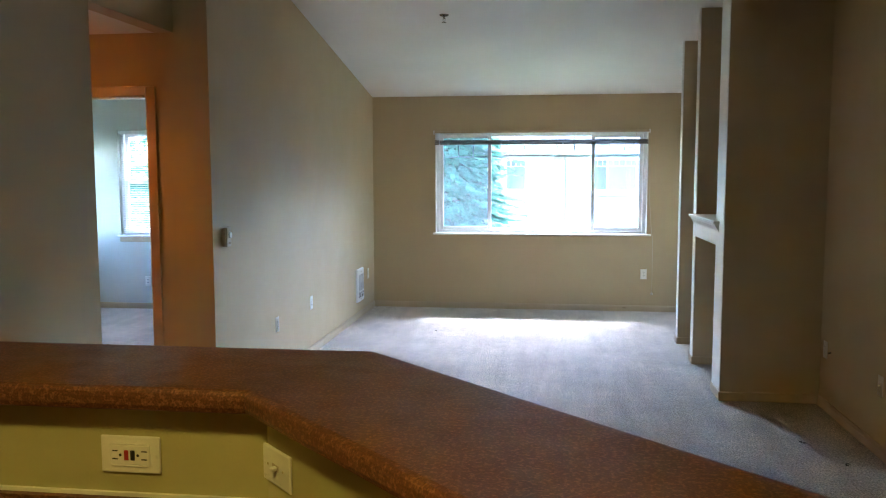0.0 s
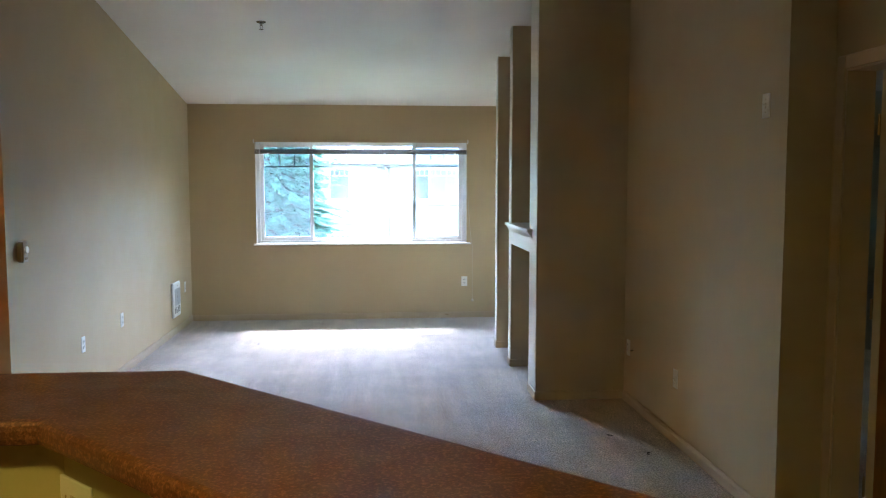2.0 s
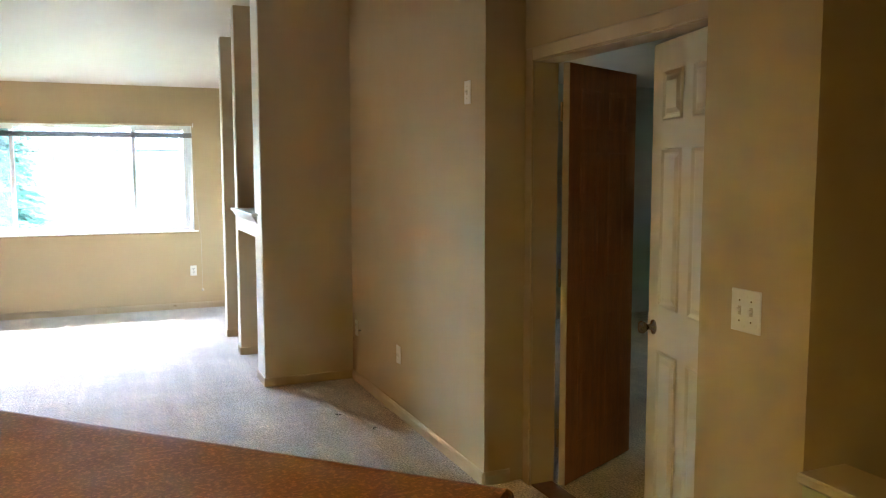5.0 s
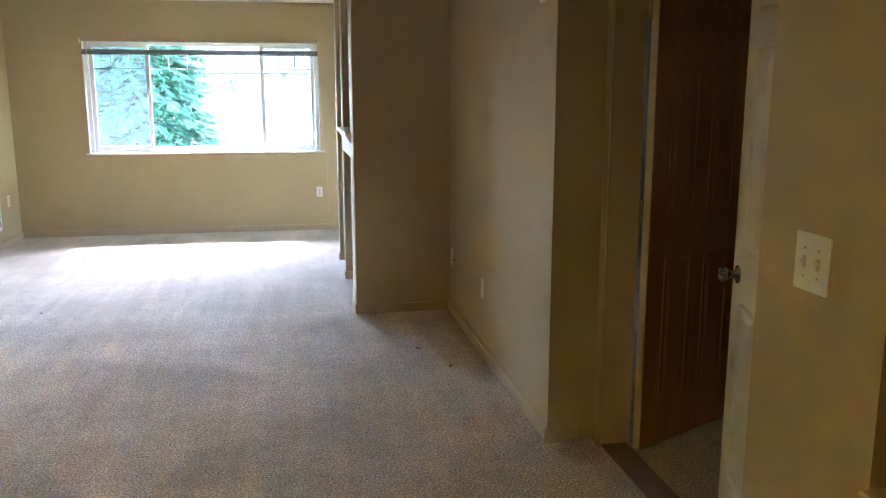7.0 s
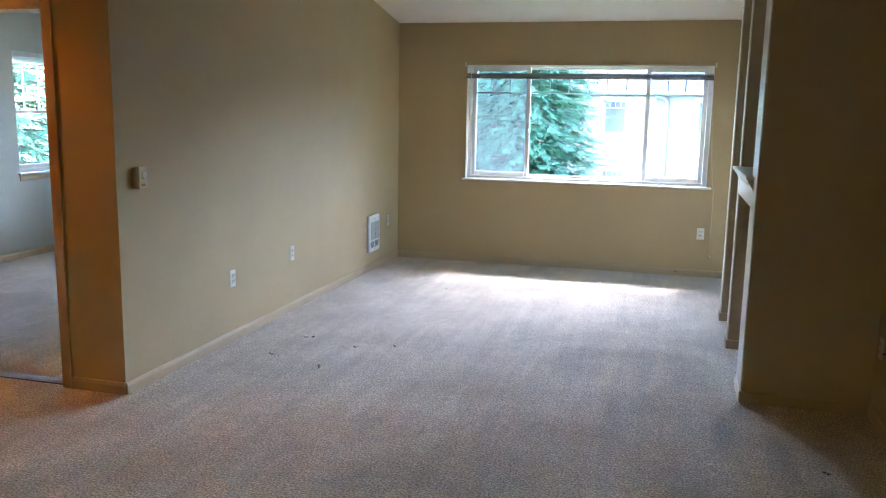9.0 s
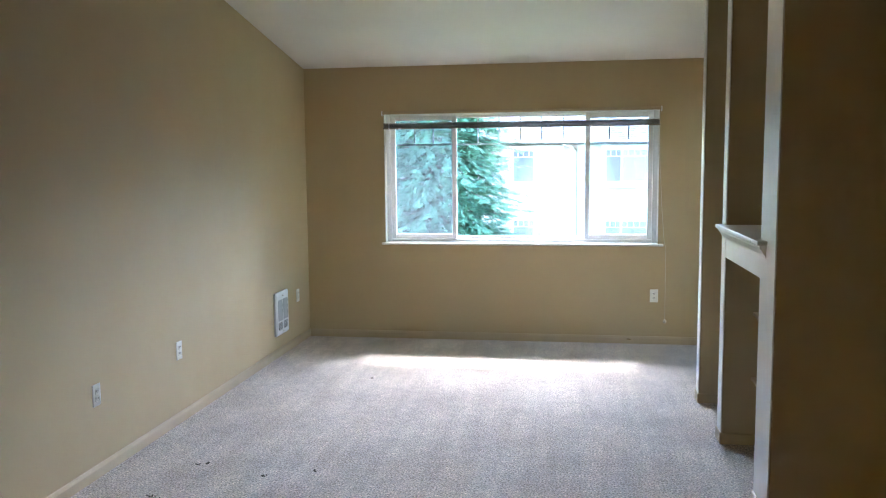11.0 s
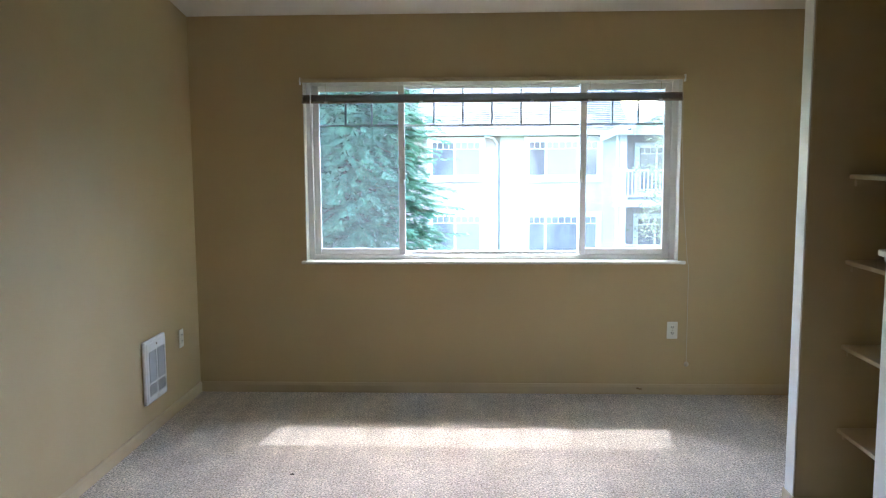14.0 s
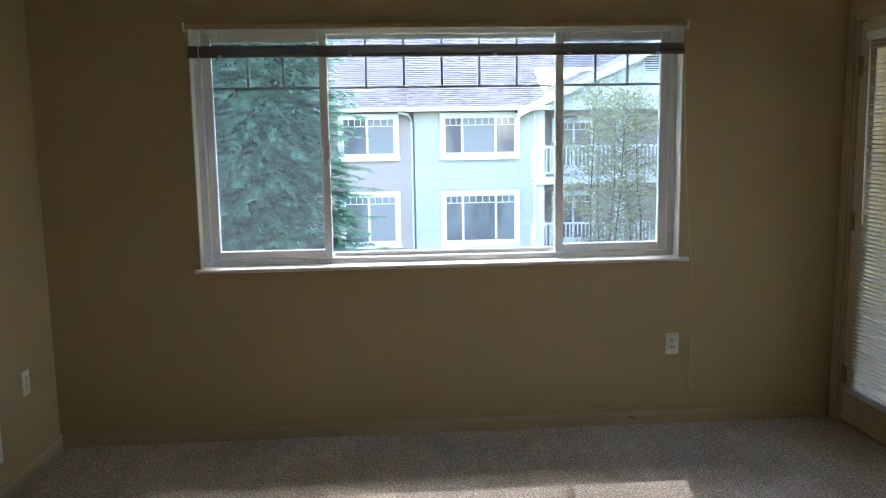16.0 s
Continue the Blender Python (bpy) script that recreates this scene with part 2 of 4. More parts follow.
structure("wall_west", bm, PAINT, "beige painted long wall of the living room", "wall")

# the kitchen stretch of the west wall stands back from the living room stretch; its header carries on over the hall
WX, HALL_S, HALL_Z = -0.22, -5.62, 2.46
bm = bmesh.new()
box(bm, WX - W, WX, -11.0, HALL_S, -0.2, TOP)
box(bm, WX - W, WX, HALL_S, -4.69, HALL_Z, TOP)
structure("wall_west_kitchen", bm, PAINT, "beige painted kitchen wall with the header over the hall opening", "wall")

bm = bmesh.new()
box(bm, -0.393, -W, -4.69, -4.57, -0.2, HALL_Z)
box(bm, WX - W, -W, -4.69, -4.57, HALL_Z, TOP)
box(bm, -1.24, -0.393, -4.69, -4.57, 2.085, HALL_Z)
box(bm, -3.72, -1.24, -4.69, -4.57, -0.2, HALL_Z)
structure("wall_hall_north", bm, PAINT, "beige painted hall wall with the bedroom doorway", "wall")
structure("wall_hall_south", B(-2.2, WX - W, HALL_S - W, HALL_S, -0.2, HALL_Z), PAINT, "beige painted wall of the hall", "wall")
structure("wall_hall_end", B(-2.32, -2.2, HALL_S - W, -4.69, -0.2, HALL_Z), PAINT, "beige painted end wall of the hall", "wall")
structure("ceiling_hall", B(-2.32, WX - W, HALL_S - W, -4.69, HALL_Z, 2.58), CEIL, "low flat painted hall ceiling", "ceiling")

# bedroom behind the hall
BA0, BA1, BB0, BB1, BZ0, BZ1 = -2.94, -1.95, -1.47, -0.75, 0.875, 2.10
bm = bmesh.new()
box(bm, -3.72, BA0, -0.5, -0.34, -0.2, 2.6)
box(bm, BA1, -W, -0.5, -0.34, -0.2, 2.6)
box(bm, BA0, BA1, -0.5, -0.34, -0.2, BZ0)
box(bm, BA0, BA1, -0.5, -0.34, BZ1, 2.6)
structure("wall_bedroom_north", bm, DAYLIT_PAINT, "bedroom wall with a window, cool daylight in its pale colour", "wall")
bm = bmesh.new()
box(bm, -3.76, -3.6, -4.57, BB0, -0.2, 2.6)
box(bm, -3.76, -3.6, BB1, -0.5, -0.2, 2.6)
box(bm, -3.76, -3.6, BB0, BB1, -0.2, BZ0)
box(bm, -3.76, -3.6, BB0, BB1, BZ1, 2.6)
structure("wall_bedroom_west", bm, DAYLIT_PAINT, "bedroom side wall with a window, cool daylight in its pale colour", "wall")
structure("ceiling_bedroom", B(-3.76, -W, -4.57, -0.34, 2.5, 2.62), CEIL, "flat white bedroom ceiling", "ceiling")

# east side: alcove with the balcony door, wall with the den doors
DOOR_X = 4.05
bm = bmesh.new()
box(bm, DOOR_X, DOOR_X + 0.16, -0.06, 0.0, -0.2, 2.75)
box(bm, DOOR_X, DOOR_X + 0.16, -0.98, -0.06, 2.10, 2.75)
box(bm, DOOR_X, DOOR_X + 0.16, -3.72, -0.98, -0.2, 3.3)
structure("wall_alcove", bm, PAINT, "beige painted alcove wall with the balcony door", "wall")
RX = 3.945
structure("wall_east", B(RX, DOOR_X + 0.16, -6.02, -3.72, -0.2, TOP), PAINT, "beige painted wall beside the built-in shelves", "wall")
DX, DY0, DY1, DH = 4.16, -7.46, -6.10, 2.10
for name, x0, x1, y0, y1, z0, label in (("wall_den_far", DX, DX + W, DY1, -6.02, -0.2, "narrow beige painted wall strip beside the den doors"),
                                       ("wall_den_header", DX, DX + W, DY0, DY1, DH, "beige painted wall above the den double doors"),
                                       ("wall_den_near", DX, DX + W, -7.57, DY0, -0.2, "narrow beige painted wall strip beside the den doors"),
                                       ("wall_switch", RX, DX + W, -8.0, -7.57, -0.2, "beige painted wall pier with the double switch")):
    structure(name, B(x0, x1, y0, y1, z0, TOP), PAINT, label, "wall")
structure("wall_knee", B(RX, RX + W, -9.6, -8.0, -0.2, 0.74), KITCHEN_PAINT, "low yellow painted knee wall beside the stair recess", "wall")
structure("wall_stair", B(5.3, 5.42, -11.0, -8.0, -0.2, TOP), KITCHEN_PAINT, "yellowish painted wall behind the knee wall", "wall")
structure("wall_stair_side", B(DX + W, 8.52, -8.0, -7.88, -0.2, TOP), PAINT, "painted wall between den and stair recess", "wall")
structure("wall_entry", B(RX, RX + W, -11.0, -9.6, -0.2, TOP), PAINT, "painted wall of the entry", "wall")
# out of view; dark so that less daylight bounces back into the rooms
BOUNCE_SOAK = material("light_soaking_brown", (0.17, 0.105, 0.06), 0.5, spots=0.12, spot_scale=3, grain=0.1, grain_scale=50, stretch=(5, 5, 0.7))
structure("wall_south", B(-0.34, 5.72, -11.12, -11.0, -0.2, TOP), BOUNCE_SOAK, "unseen kitchen back wall, coloured brown to soak up bounce light", "wall")
structure("wall_den_east", B(8.4, 8.52, -7.88, -2.08, -0.2, 2.6), DAYLIT_PAINT, "den wall with cool daylight in its pale colour", "wall")
bm = bmesh.new()
box(bm, DOOR_X + 0.16, 4.75, -2.2, -2.08, -0.2, 2.6)
box(bm, 5.75, 8.4, -2.2, -2.08, -0.2, 2.6)
box(bm, 4.75, 5.75, -2.2, -2.08, -0.2, 0.70)
box(bm, 4.75, 5.75, -2.2, -2.08, 2.05, 2.6)
structure("wall_den_north", bm, DAYLIT_PAINT, "daylight-toned end wall of the den with a window opening", "wall")
structure("wall_den_west", B(DOOR_X + 0.1605, DX + W, -6.02, -2.2, -0.2, 2.6), DAYLIT_PAINT, "painted den wall behind the living room", "wall")
structure("ceiling_den", B(DX + W, 8.4, -7.88, -2.2, 2.45, 2.6), CEIL, "flat white den ceiling", "ceiling")
structure("knee_wall_cap", B(RX - 0.03, RX + W + 0.03, -9.6, -8.002, 0.742, 0.772, bevel=0.006), TRIM, "painted cap board on the knee wall", "trim")

# vaulted living ceiling, flat kitchen ceiling
bm = bmesh.new()
extrude_profile(bm, [(0.0, ceil_z(0)), (-7.0, ceil_z(-7.0)), (-7.0, ceil_z(-7.0) + 0.15), (0.0, ceil_z(0) + 0.15)], "x", -0.34, 4.2)
structure("ceiling", bm, CEIL, "off-white vaulted living room ceiling with light orange-peel texture", "ceiling")
bm = bmesh.new()
box(bm, WX, 5.6, -11.0, -7.0, 2.46, 2.6)
box(bm, WX, 4.16, -7.0, -6.9, 2.46, 3.9)
structure("ceiling_kitchen", bm, CEIL, "flat white kitchen ceiling with a dropped front", "ceiling")
bm = bmesh.new()
box(bm, -4.4, 5.0, 0.16, 0.86, 2.42, 2.50)
box(bm, -4.4, 5.0, 0.82, 0.86, 2.42, 2.62)
structure("roof_eave", bm, WHITE, "white painted roof eave above the windows", "eave")

# unseen soffit and end wall, added to cut light through the balcony door
structure("ceiling_balcony", B(4.215, 6.3, -2.078, 0.158, 2.26, 2.34), WHITE, "white soffit, unseen, added to dim the balcony", "ceiling")
structure("wall_balcony_end", B(4.215, 6.3, 0.0, 0.158, -0.2, 2.259), PAINT, "end wall, unseen, added to block sky from the balcony", "wall")

# baseboards: a moulded profile, butted to each wall
def baseboard(name, axis, at, a, b, out):
    prof = [(at, 0.0), (at + out * 0.013, 0.0), (at + out * 0.013, 0.048), (at + out * 0.009, 0.058), (at + out * 0.006, 0.066), (at, 0.068)]
    structure(name, extrude_profile(bmesh.new(), prof, axis, a, b), TRIM, "low painted baseboard with a rounded top", "baseboard")


baseboard("baseboard_north", "x", 0.0, 0.013, 4.03, -1)
baseboard("baseboard_west", "y", 0.0, -4.69, 0.0, 1)
baseboard("baseboard_west_south", "y", WX, -7.9, HALL_S, 1)
baseboard("baseboard_hall", "x", -4.69, -0.385, -0.002, -1)
baseboard("baseboard_east", "y", RX, -6.02, -3.735, -1)
baseboard("baseboard_return", "x", -6.02, RX, 4.085, -1)
baseboard("baseboard_alcove", "y", DOOR_X, -1.70, -1.055, -1)
baseboard("baseboard_den", "y", RX, -9.6, -7.57, -1)
baseboard("baseboard_den_return", "x", -7.57, RX, DX, 1)
baseboard("baseboard_bedroom_north", "x", -0.5, -3.6, -W, -1)
baseboard("baseboard_bedroom_west", "y", -3.6, -4.57, -0.515, 1)

# ---------------------------------------------------------------- built-in shelving beside the alcove
FX = 3.285
unit = thing("built_in_shelving", pose(3.6, -2.7, 0), "beige painted floor-to-ceiling built-in with mantel, niches and open shelves", "shelving")


def local(bm, ob):
    bmesh.ops.transform(bm, matrix=ob.matrix_world.inverted(), verts=bm.verts)
    return bm


def upart(name, bm, mat, label=""):
    return part(name, local(bm, unit), mat, unit, label)


bpy.context.view_layer.update()
for y0, y1, top in ((-1.80, -1.70, 2.84), (-2.61, -2.50, 2.99), (-3.72, -3.45, 3.16)):
    upart("upright_panel", B(FX, DOOR_X - 0.001, y0, y1, 0.0, top, bevel=0.004), TRIM)
    # white board carries the window light that falls on the upright's front
    upart("face_board", B(FX - 0.006, FX - 0.0002, y0 + 0.002, y1 - 0.002, 0.066, top), FACE, "white front edge, window light put into its colour")
    upart("base_trim", B(FX - 0.013, FX, y0 - 0.012, y1 + 0.012, 0.0, 0.066, bevel=0.004), TRIM)
    upart("base_trim", B(FX - 0.013, RX - 0.002, y0 - 0.0125, y0, 0.0, 0.065, bevel=0.004), TRIM)
upart("back_panel", B(3.93, DOOR_X - 0.002, -3.45, -1.80, 0.0, 2.95), TRIM)
for z in (0.384, 0.757, 1.128, 1.493):
    upart("shelf", B(3.455, 3.93, -2.50, -1.80, z - 0.019, z, bevel=0.003), TRIM)
    upart("shelf_cleat", B(3.48, 3.93, -1.82, -1.80, z - 0.05, z - 0.019), TRIM)
for z in (0.395, 0.767):
    upart("shelf", B(3.436, 3.93, -3.45, -2.61, z - 0.019, z, bevel=0.003), TRIM)
    upart("shelf_cleat", B(3.46, 3.93, -2.63, -2.61, z - 0.05, z - 0.019), TRIM)
upart("header_board", B(FX - 0.005, FX + 0.03, -3.45, -2.61, 1.075, 1.232), FACE)
upart("niche_floor", B(FX + 0.03, 3.93, -3.45, -2.61, 1.20, 1.232), TRIM)
mant = bmesh.new()
prof = [(FX - 0.0065, 1.176), (FX - 0.010, 1.176), (FX - 0.013, 1.190), (FX - 0.018, 1.194), (FX - 0.027, 1.213), (FX - 0.034, 1.217), (FX - 0.037, 1.232), (FX - 0.0065, 1.232)]
extrude_profile(mant, prof, "y", -3.56, -2.55)
upart("mantel_moulding", mant, FACE)
upart("mantel_shelf", B(FX - 0.050, FX + 0.2, -3.448, -2.612, 1.233, 1.256, bevel=0.004), FACE)
upart("mantel_shelf", B(FX - 0.050, FX - 0.0065, -3.58, -3.449, 1.2335, 1.2555, bevel=0.004), FACE)
upart("mantel_shelf", B(FX - 0.050, FX - 0.0065, -2.611, -2.53, 1.2335, 1.2555, bevel=0.004), FACE)

# ---------------------------------------------------------------- living room window
win = thing("window_1", pose(1.967, 0.09, WINDOW_Z0), "wide white vinyl slider window with grids in its top row", "window", kind="structure")
bpy.context.view_layer.update()


def wpart(name, bm, mat, parent=None, label=""):
    ob = part(name, local(bm, win), mat, parent or win, label)
    return ob


X0, X1, Z0, Z1 = WINDOW_X0, WINDOW_X1, WINDOW_Z0, WINDOW_Z1
fr = bmesh.new()
for a in ((X0 + 0.001, X0 + 0.045, Z0, Z1 - 0.001), (X1 - 0.045, X1 - 0.001, Z0, Z1 - 0.001), (X0 + 0.045, X1 - 0.045, Z0, Z0 + 0.03), (X0 + 0.045, X1 - 0.045, Z1 - 0.04, Z1 - 0.001)):
    box(fr, a[0], a[1], 0.075, 0.15, a[2], a[3], bevel=0.004)
wpart("window_frame", fr, WHITE)
M1, M2 = (1.340, 1.400), (2.556, 2.612)
for sx0, sx1, y0, left in ((X0 + 0.047, M1[1], 0.082, True), (M2[0], X1 - 0.047, 0.083, False)):
    s = bmesh.new()
    for a in ((sx0, sx0 + 0.042, Z0 + 0.03, Z1 - 0.04), (sx1 - 0.042, sx1, Z0 + 0.03, Z1 - 0.04), (sx0 + 0.042, sx1 - 0.042, Z0 + 0.03, Z0 + 0.072), (sx0 + 0.042, sx1 - 0.042, Z1 - 0.08, Z1 - 0.04)):
        box(s, a[0], a[1], y0, y0 + 0.032, a[2], a[3], bevel=0.004)
    sash = wpart("sash", s, WHITE)
    p = wpart("pane", B(sx0 + 0.04, sx1 - 0.04, y0 + 0.014, y0 + 0.018, Z0 + 0.07, Z1 - 0.078), SCREENED, sash, "screened side pane")
    p.visible_shadow = False
    g0, g1 = sx0 + 0.042, sx1 - 0.042
    wpart("grid_bar", B(g0, g1, y0 + 0.0185, y0 + 0.0265, 1.779, 1.791), WHITE, sash)
    for k in (1, 2):
        x = g0 + (g1 - g0) * k / 3
        wpart("grid_bar", B(x - 0.006, x + 0.006, y0 + 0.0185, y0 + 0.0265, 1.791, Z1 - 0.08), WHITE, sash)
    hx = sx1 - 0.021 if left else sx0 + 0.021
    h = B(hx - 0.012, hx + 0.012, y0 - 0.012, y0, 1.40, 1.50, bevel=0.004)
    box(h, hx + (0.012 if left else -0.026), hx + (0.026 if left else -0.012), y0 - 0.018, y0 - 0.004, 1.425, 1.485, bevel=0.004)
    wpart("latch", h, PLATE, sash)
    lx = sx0 + 0.02 if left else sx1 - 0.02
    wpart("vent_latch", B(lx - 0.006, lx + 0.006, y0 - 0.008, y0, 1.0, 1.04, bevel=0.002), WHITE, sash)
p = wpart("pane", B(M1[1] - 0.01, M2[0] + 0.01, 0.128, 0.132, Z0 + 0.028, Z1 - 0.04), CLEAR)
p.visible_shadow = False
c = bmesh.new()
box(c, M1[1], M2[0], 0.122, 0.14, Z0 + 0.03, Z0 + 0.052, bevel=0.003)
box(c, M1[1], M2[0], 0.122, 0.14, Z1 - 0.06, Z1 - 0.04, bevel=0.003)
wpart("glazing_stop", c, WHITE)
wpart("grid_bar", B(M1[1], M2[0], 0.1325, 0.1405, 1.779, 1.791), WHITE)
for k in range(1, 6):
    x = M1[1] + (M2[0] - M1[1]) * k / 6
    wpart("grid_bar", B(x - 0.006, x + 0.006, 0.1325, 0.1405, 1.791, Z1 - 0.06), WHITE)
st = bmesh.new()
extrude_profile(st, [(0.075, Z0 - 0.0215), (0.075, Z0), (-0.024, Z0), (-0.031, Z0 - 0.004), (-0.033, Z0 - 0.011), (-0.031, Z0 - 0.018), (-0.024, Z0 - 0.0215)], "x", X0, X1)
wpart("window_sill", st, FACE)
for xa, xb in ((X0 - 0.028, X0), (X1, X1 + 0.045)):
    wpart("sill_horn", B(xa, xb, -0.033, -0.001, Z0 - 0.0215, Z0 - 0.0002, bevel=0.005), FACE)
for xa, xb, za, zb in ((X0 + 0.0005, X0 + 0.006, Z0 + 0.0005, Z1 - 0.0005), (X1 - 0.006, X1 - 0.0005, Z0 + 0.0005, Z1 - 0.0005), (X0 + 0.006, X1 - 0.006, Z1 - 0.006, Z1 - 0.0005)):
    wpart("reveal_liner", B(xa, xb, -0.003, 0.0745, za, zb), FACE)

# raised mini blind of the living room window
blind = thing("mini_blind", pose(1.967, -0.02, 2.04), "raised mini blind, slat stack coloured dark as if backlit, under a cream headrail", "blind")
bpy.context.view_layer.update()


def bpart(name, bm, mat, label=""):
    return part(name, local(bm, blind), mat, blind, label)


bpart("headrail", B(0.737, 3.197, -0.024, 0.012, 2.060, 2.084, bevel=0.003), TRIM)
bpart("bracket", B(0.730, 0.737, -0.034, 0.014, 2.044, 2.090, bevel=0.002), BLIND)
bpart("bracket", B(3.197, 3.204, -0.034, 0.014, 2.044, 2.090, bevel=0.002), BLIND)
slat = mesh_of("slat", extrude_profile(bmesh.new(), [(-0.0125, 0.0), (-0.006, 0.0012), (0.0, 0.0016), (0.006, 0.0012), (0.0125, 0.0), (0.0125, -0.0005), (0.0, 0.001), (-0.0125, -0.0005)], "x", -1.222, 1.222), BACKLIT_SLATS)
rnd = random.Random(3)
for k in range(17):
    o = new("slat", slat)
    o.parent = blind
    o.matrix_basis = pose(rnd.uniform(-0.002, 0.002), 0.008 + rnd.uniform(-0.002, 0.002), 1.9405 - 2.04 + 0.0024 * k, rnd.uniform(-3, 3), 0, rnd.uniform(-0.06, 0.06))
bpart("bottom_rail", B(0.742, 3.192, -0.026, 0.002, 1.925, 1.9385, bevel=0.002), BACKLIT_SLATS)
for x in (0.90, 1.52, 2.23, 2.60, 3.05):
    bpart("ladder_cord", rod(bmesh.new(), (x, -0.027, 1.925), (x, -0.027, 2.048), 0.0012, sides=6), CORD)
    bpart("cord_clip", B(x - 0.012, x + 0.012, -0.029, -0.026, 1.922, 1.936, bevel=0.001), BLIND)
bpart("tilt_wand", rod(bmesh.new(), (0.807, -0.034, 1.26), (0.800, -0.034, 2.055), 0.0035, sides=8), WHITE)

cord = thing("lift_cord", pose(3.25, -0.015, 0.2), "long beige blind pull cord with a round tassel", "cord")
pts = [(3.185, -0.032, 2.05), (3.192, -0.035, 1.6), (3.212, -0.030, 1.25), (3.240, -0.040, 0.90), (3.255, -0.020, 0.86), (3.258, -0.014, 0.5), (3.258, -0.014, 0.22)]
bm = bmesh.new()
for a, b in zip(pts, pts[1:]):
    rod(bm, a, b, 0.0022, sides=6)
bpy.context.view_layer.update()
part("string", local(bm, cord), CORD, cord)
part("tassel", local(lathe(bmesh.new(), [(0.003, 0.0), (0.012, 0.006), (0.016, 0.016), (0.015, 0.026), (0.006, 0.034)], (3.258, -0.018, 0.226), (3.258, -0.018, 0.19)), cord), CORD, cord, smooth=True)


# ---------------------------------------------------------------- outlets, switches, thermostat, heater, sprinkler
def plate_mesh(w, h):
    bm = box(bmesh.new(), -w / 2, w / 2, -0.006, 0.0, -h / 2, h / 2, bevel=0.003, segments=2)
    return bm


def outlet(m, label, group="wall outlets"):
    o = thing("wall_outlet", m, label, "outlet", group)
    part("cover_plate", plate_mesh(0.070, 0.115), PLATE, o)
    for z in (-0.0195, 0.0195):
        f = part("socket", B(-0.0165, 0.0165, -0.0085, -0.0055, z - 0.014, z + 0.014, bevel=0.004), PLATE, o)
        for x, h in ((-0.0065, 0.010), (0.0065, 0.009)):
            part("slot", B(x - 0.0026, x + 0.0026, -0.0088, -0.008, z - 0.001, z - 0.001 + h), DARK, f)
        part("slot", rod(bmesh.new(), (0, -0.0088, z - 0.007), (0, -0.008, z - 0.007), 0.0024, sides=8), DARK, f)
    part("screw", rod(bmesh.new(), (0, -0.0072, 0), (0, -0.0055, 0), 0.003, sides=8), CHROME, o)
    return o


def switch(m, label, count=1, h=0.115, name="light_switch"):
    o = thing(name, m, label, "switch")
    w = 0.070 + 0.046 * (count - 1)
    part("cover_plate", plate_mesh(w, h), PLATE, o)
    for k in range(count):
        x = (k - (count - 1) / 2) * 0.046
        part("toggle_well", B(x - 0.006, x + 0.006, -0.0068, -0.0055, -0.013, 0.013), CORD, o)
        t = bmesh.new()
        box(t, x - 0.004, x + 0.004, -0.019, -0.006, -0.002, 0.008, bevel=0.002)
        part("toggle", t, PLATE, o)
        for z in (-0.030, 0.030):
            part("screw", rod(bmesh.new(), (x, -0.0072, z), (x, -0.0055, z), 0.003, sides=8), CHROME, o)
    return o


outlet(pose(3.164, 0.0, 0.432), "white duplex outlet low on the window wall")
outlet(pose(0.0, -3.525, 0.432, 0, 0, 90), "white duplex outlet low on the long wall")
outlet(pose(0.0, -2.612, 0.458, 0, 0, 90), "white duplex outlet low on the long wall")
outlet(pose(0.0, -0.335, 0.441, 0, 0, 90), "beige duplex outlet near the corner beside the heater")
outlet(pose(RX, -3.83, 0.405, 0, 0, -90), "white outlet low beside the built-in")
switch(pose(RX, -4.76, 0.40, 0, 0, -90), "white blank cable plate low on the wall", 1, name="cable_plate")
stub = thing("cable_stub", pose(RX, -3.93, 0.405, 0, 0, -90), "small dark cable stub poking out of the wall", "cable")
part("stub", rod(bmesh.new(), (0, 0, 0), (0, -0.02, -0.004), 0.004, sides=8), DARK, stub)
switch(pose(RX, -5.82, 1.96, 0, 0, -90), "white blank plate high on the wall by the corner", 1, name="wall_plate")
switch(pose(RX, -7.773, 1.168, 0, 0, -90), "white double toggle switch beside the den doors", 2, 0.125)

th = thing("thermostat", pose(0.0, -4.505, 1.188, 0, 0, 90), "beige dial thermostat on the long wall", "thermostat")
part("body", B(-0.036, 0.036, -0.034, 0.0, -0.062, 0.062, bevel=0.006, segments=2), BEIGE, th)
part("dial", lathe(bmesh.new(), [(0.022, 0.0), (0.021, 0.008), (0.018, 0.011)], (0.004, -0.033, 0.012), (0.004, -0.06, 0.012)), PLATE, th, "ivory dial", smooth=False)
part("louvre", B(-0.018, 0.018, -0.0355, -0.033, -0.046, -0.032), BRASS, th)
part("side_cap", B(-0.042, -0.0365, -0.026, 0.0, -0.058, 0.058, bevel=0.003), BEIGE, th)

ht = thing("wall_heater", pose(0.0, -0.795, 0.365, 0, 0, 90), "white louvred electric wall heater recessed in the wall", "heater")
part("housing", B(-0.150, 0.150, -0.022, 0.0, -0.180, 0.185, bevel=0.008, segments=2), WHITE, ht)
part("face", B(-0.138, 0.138, -0.0265, -0.0215, -0.168, 0.172, bevel=0.003), WHITE, ht)
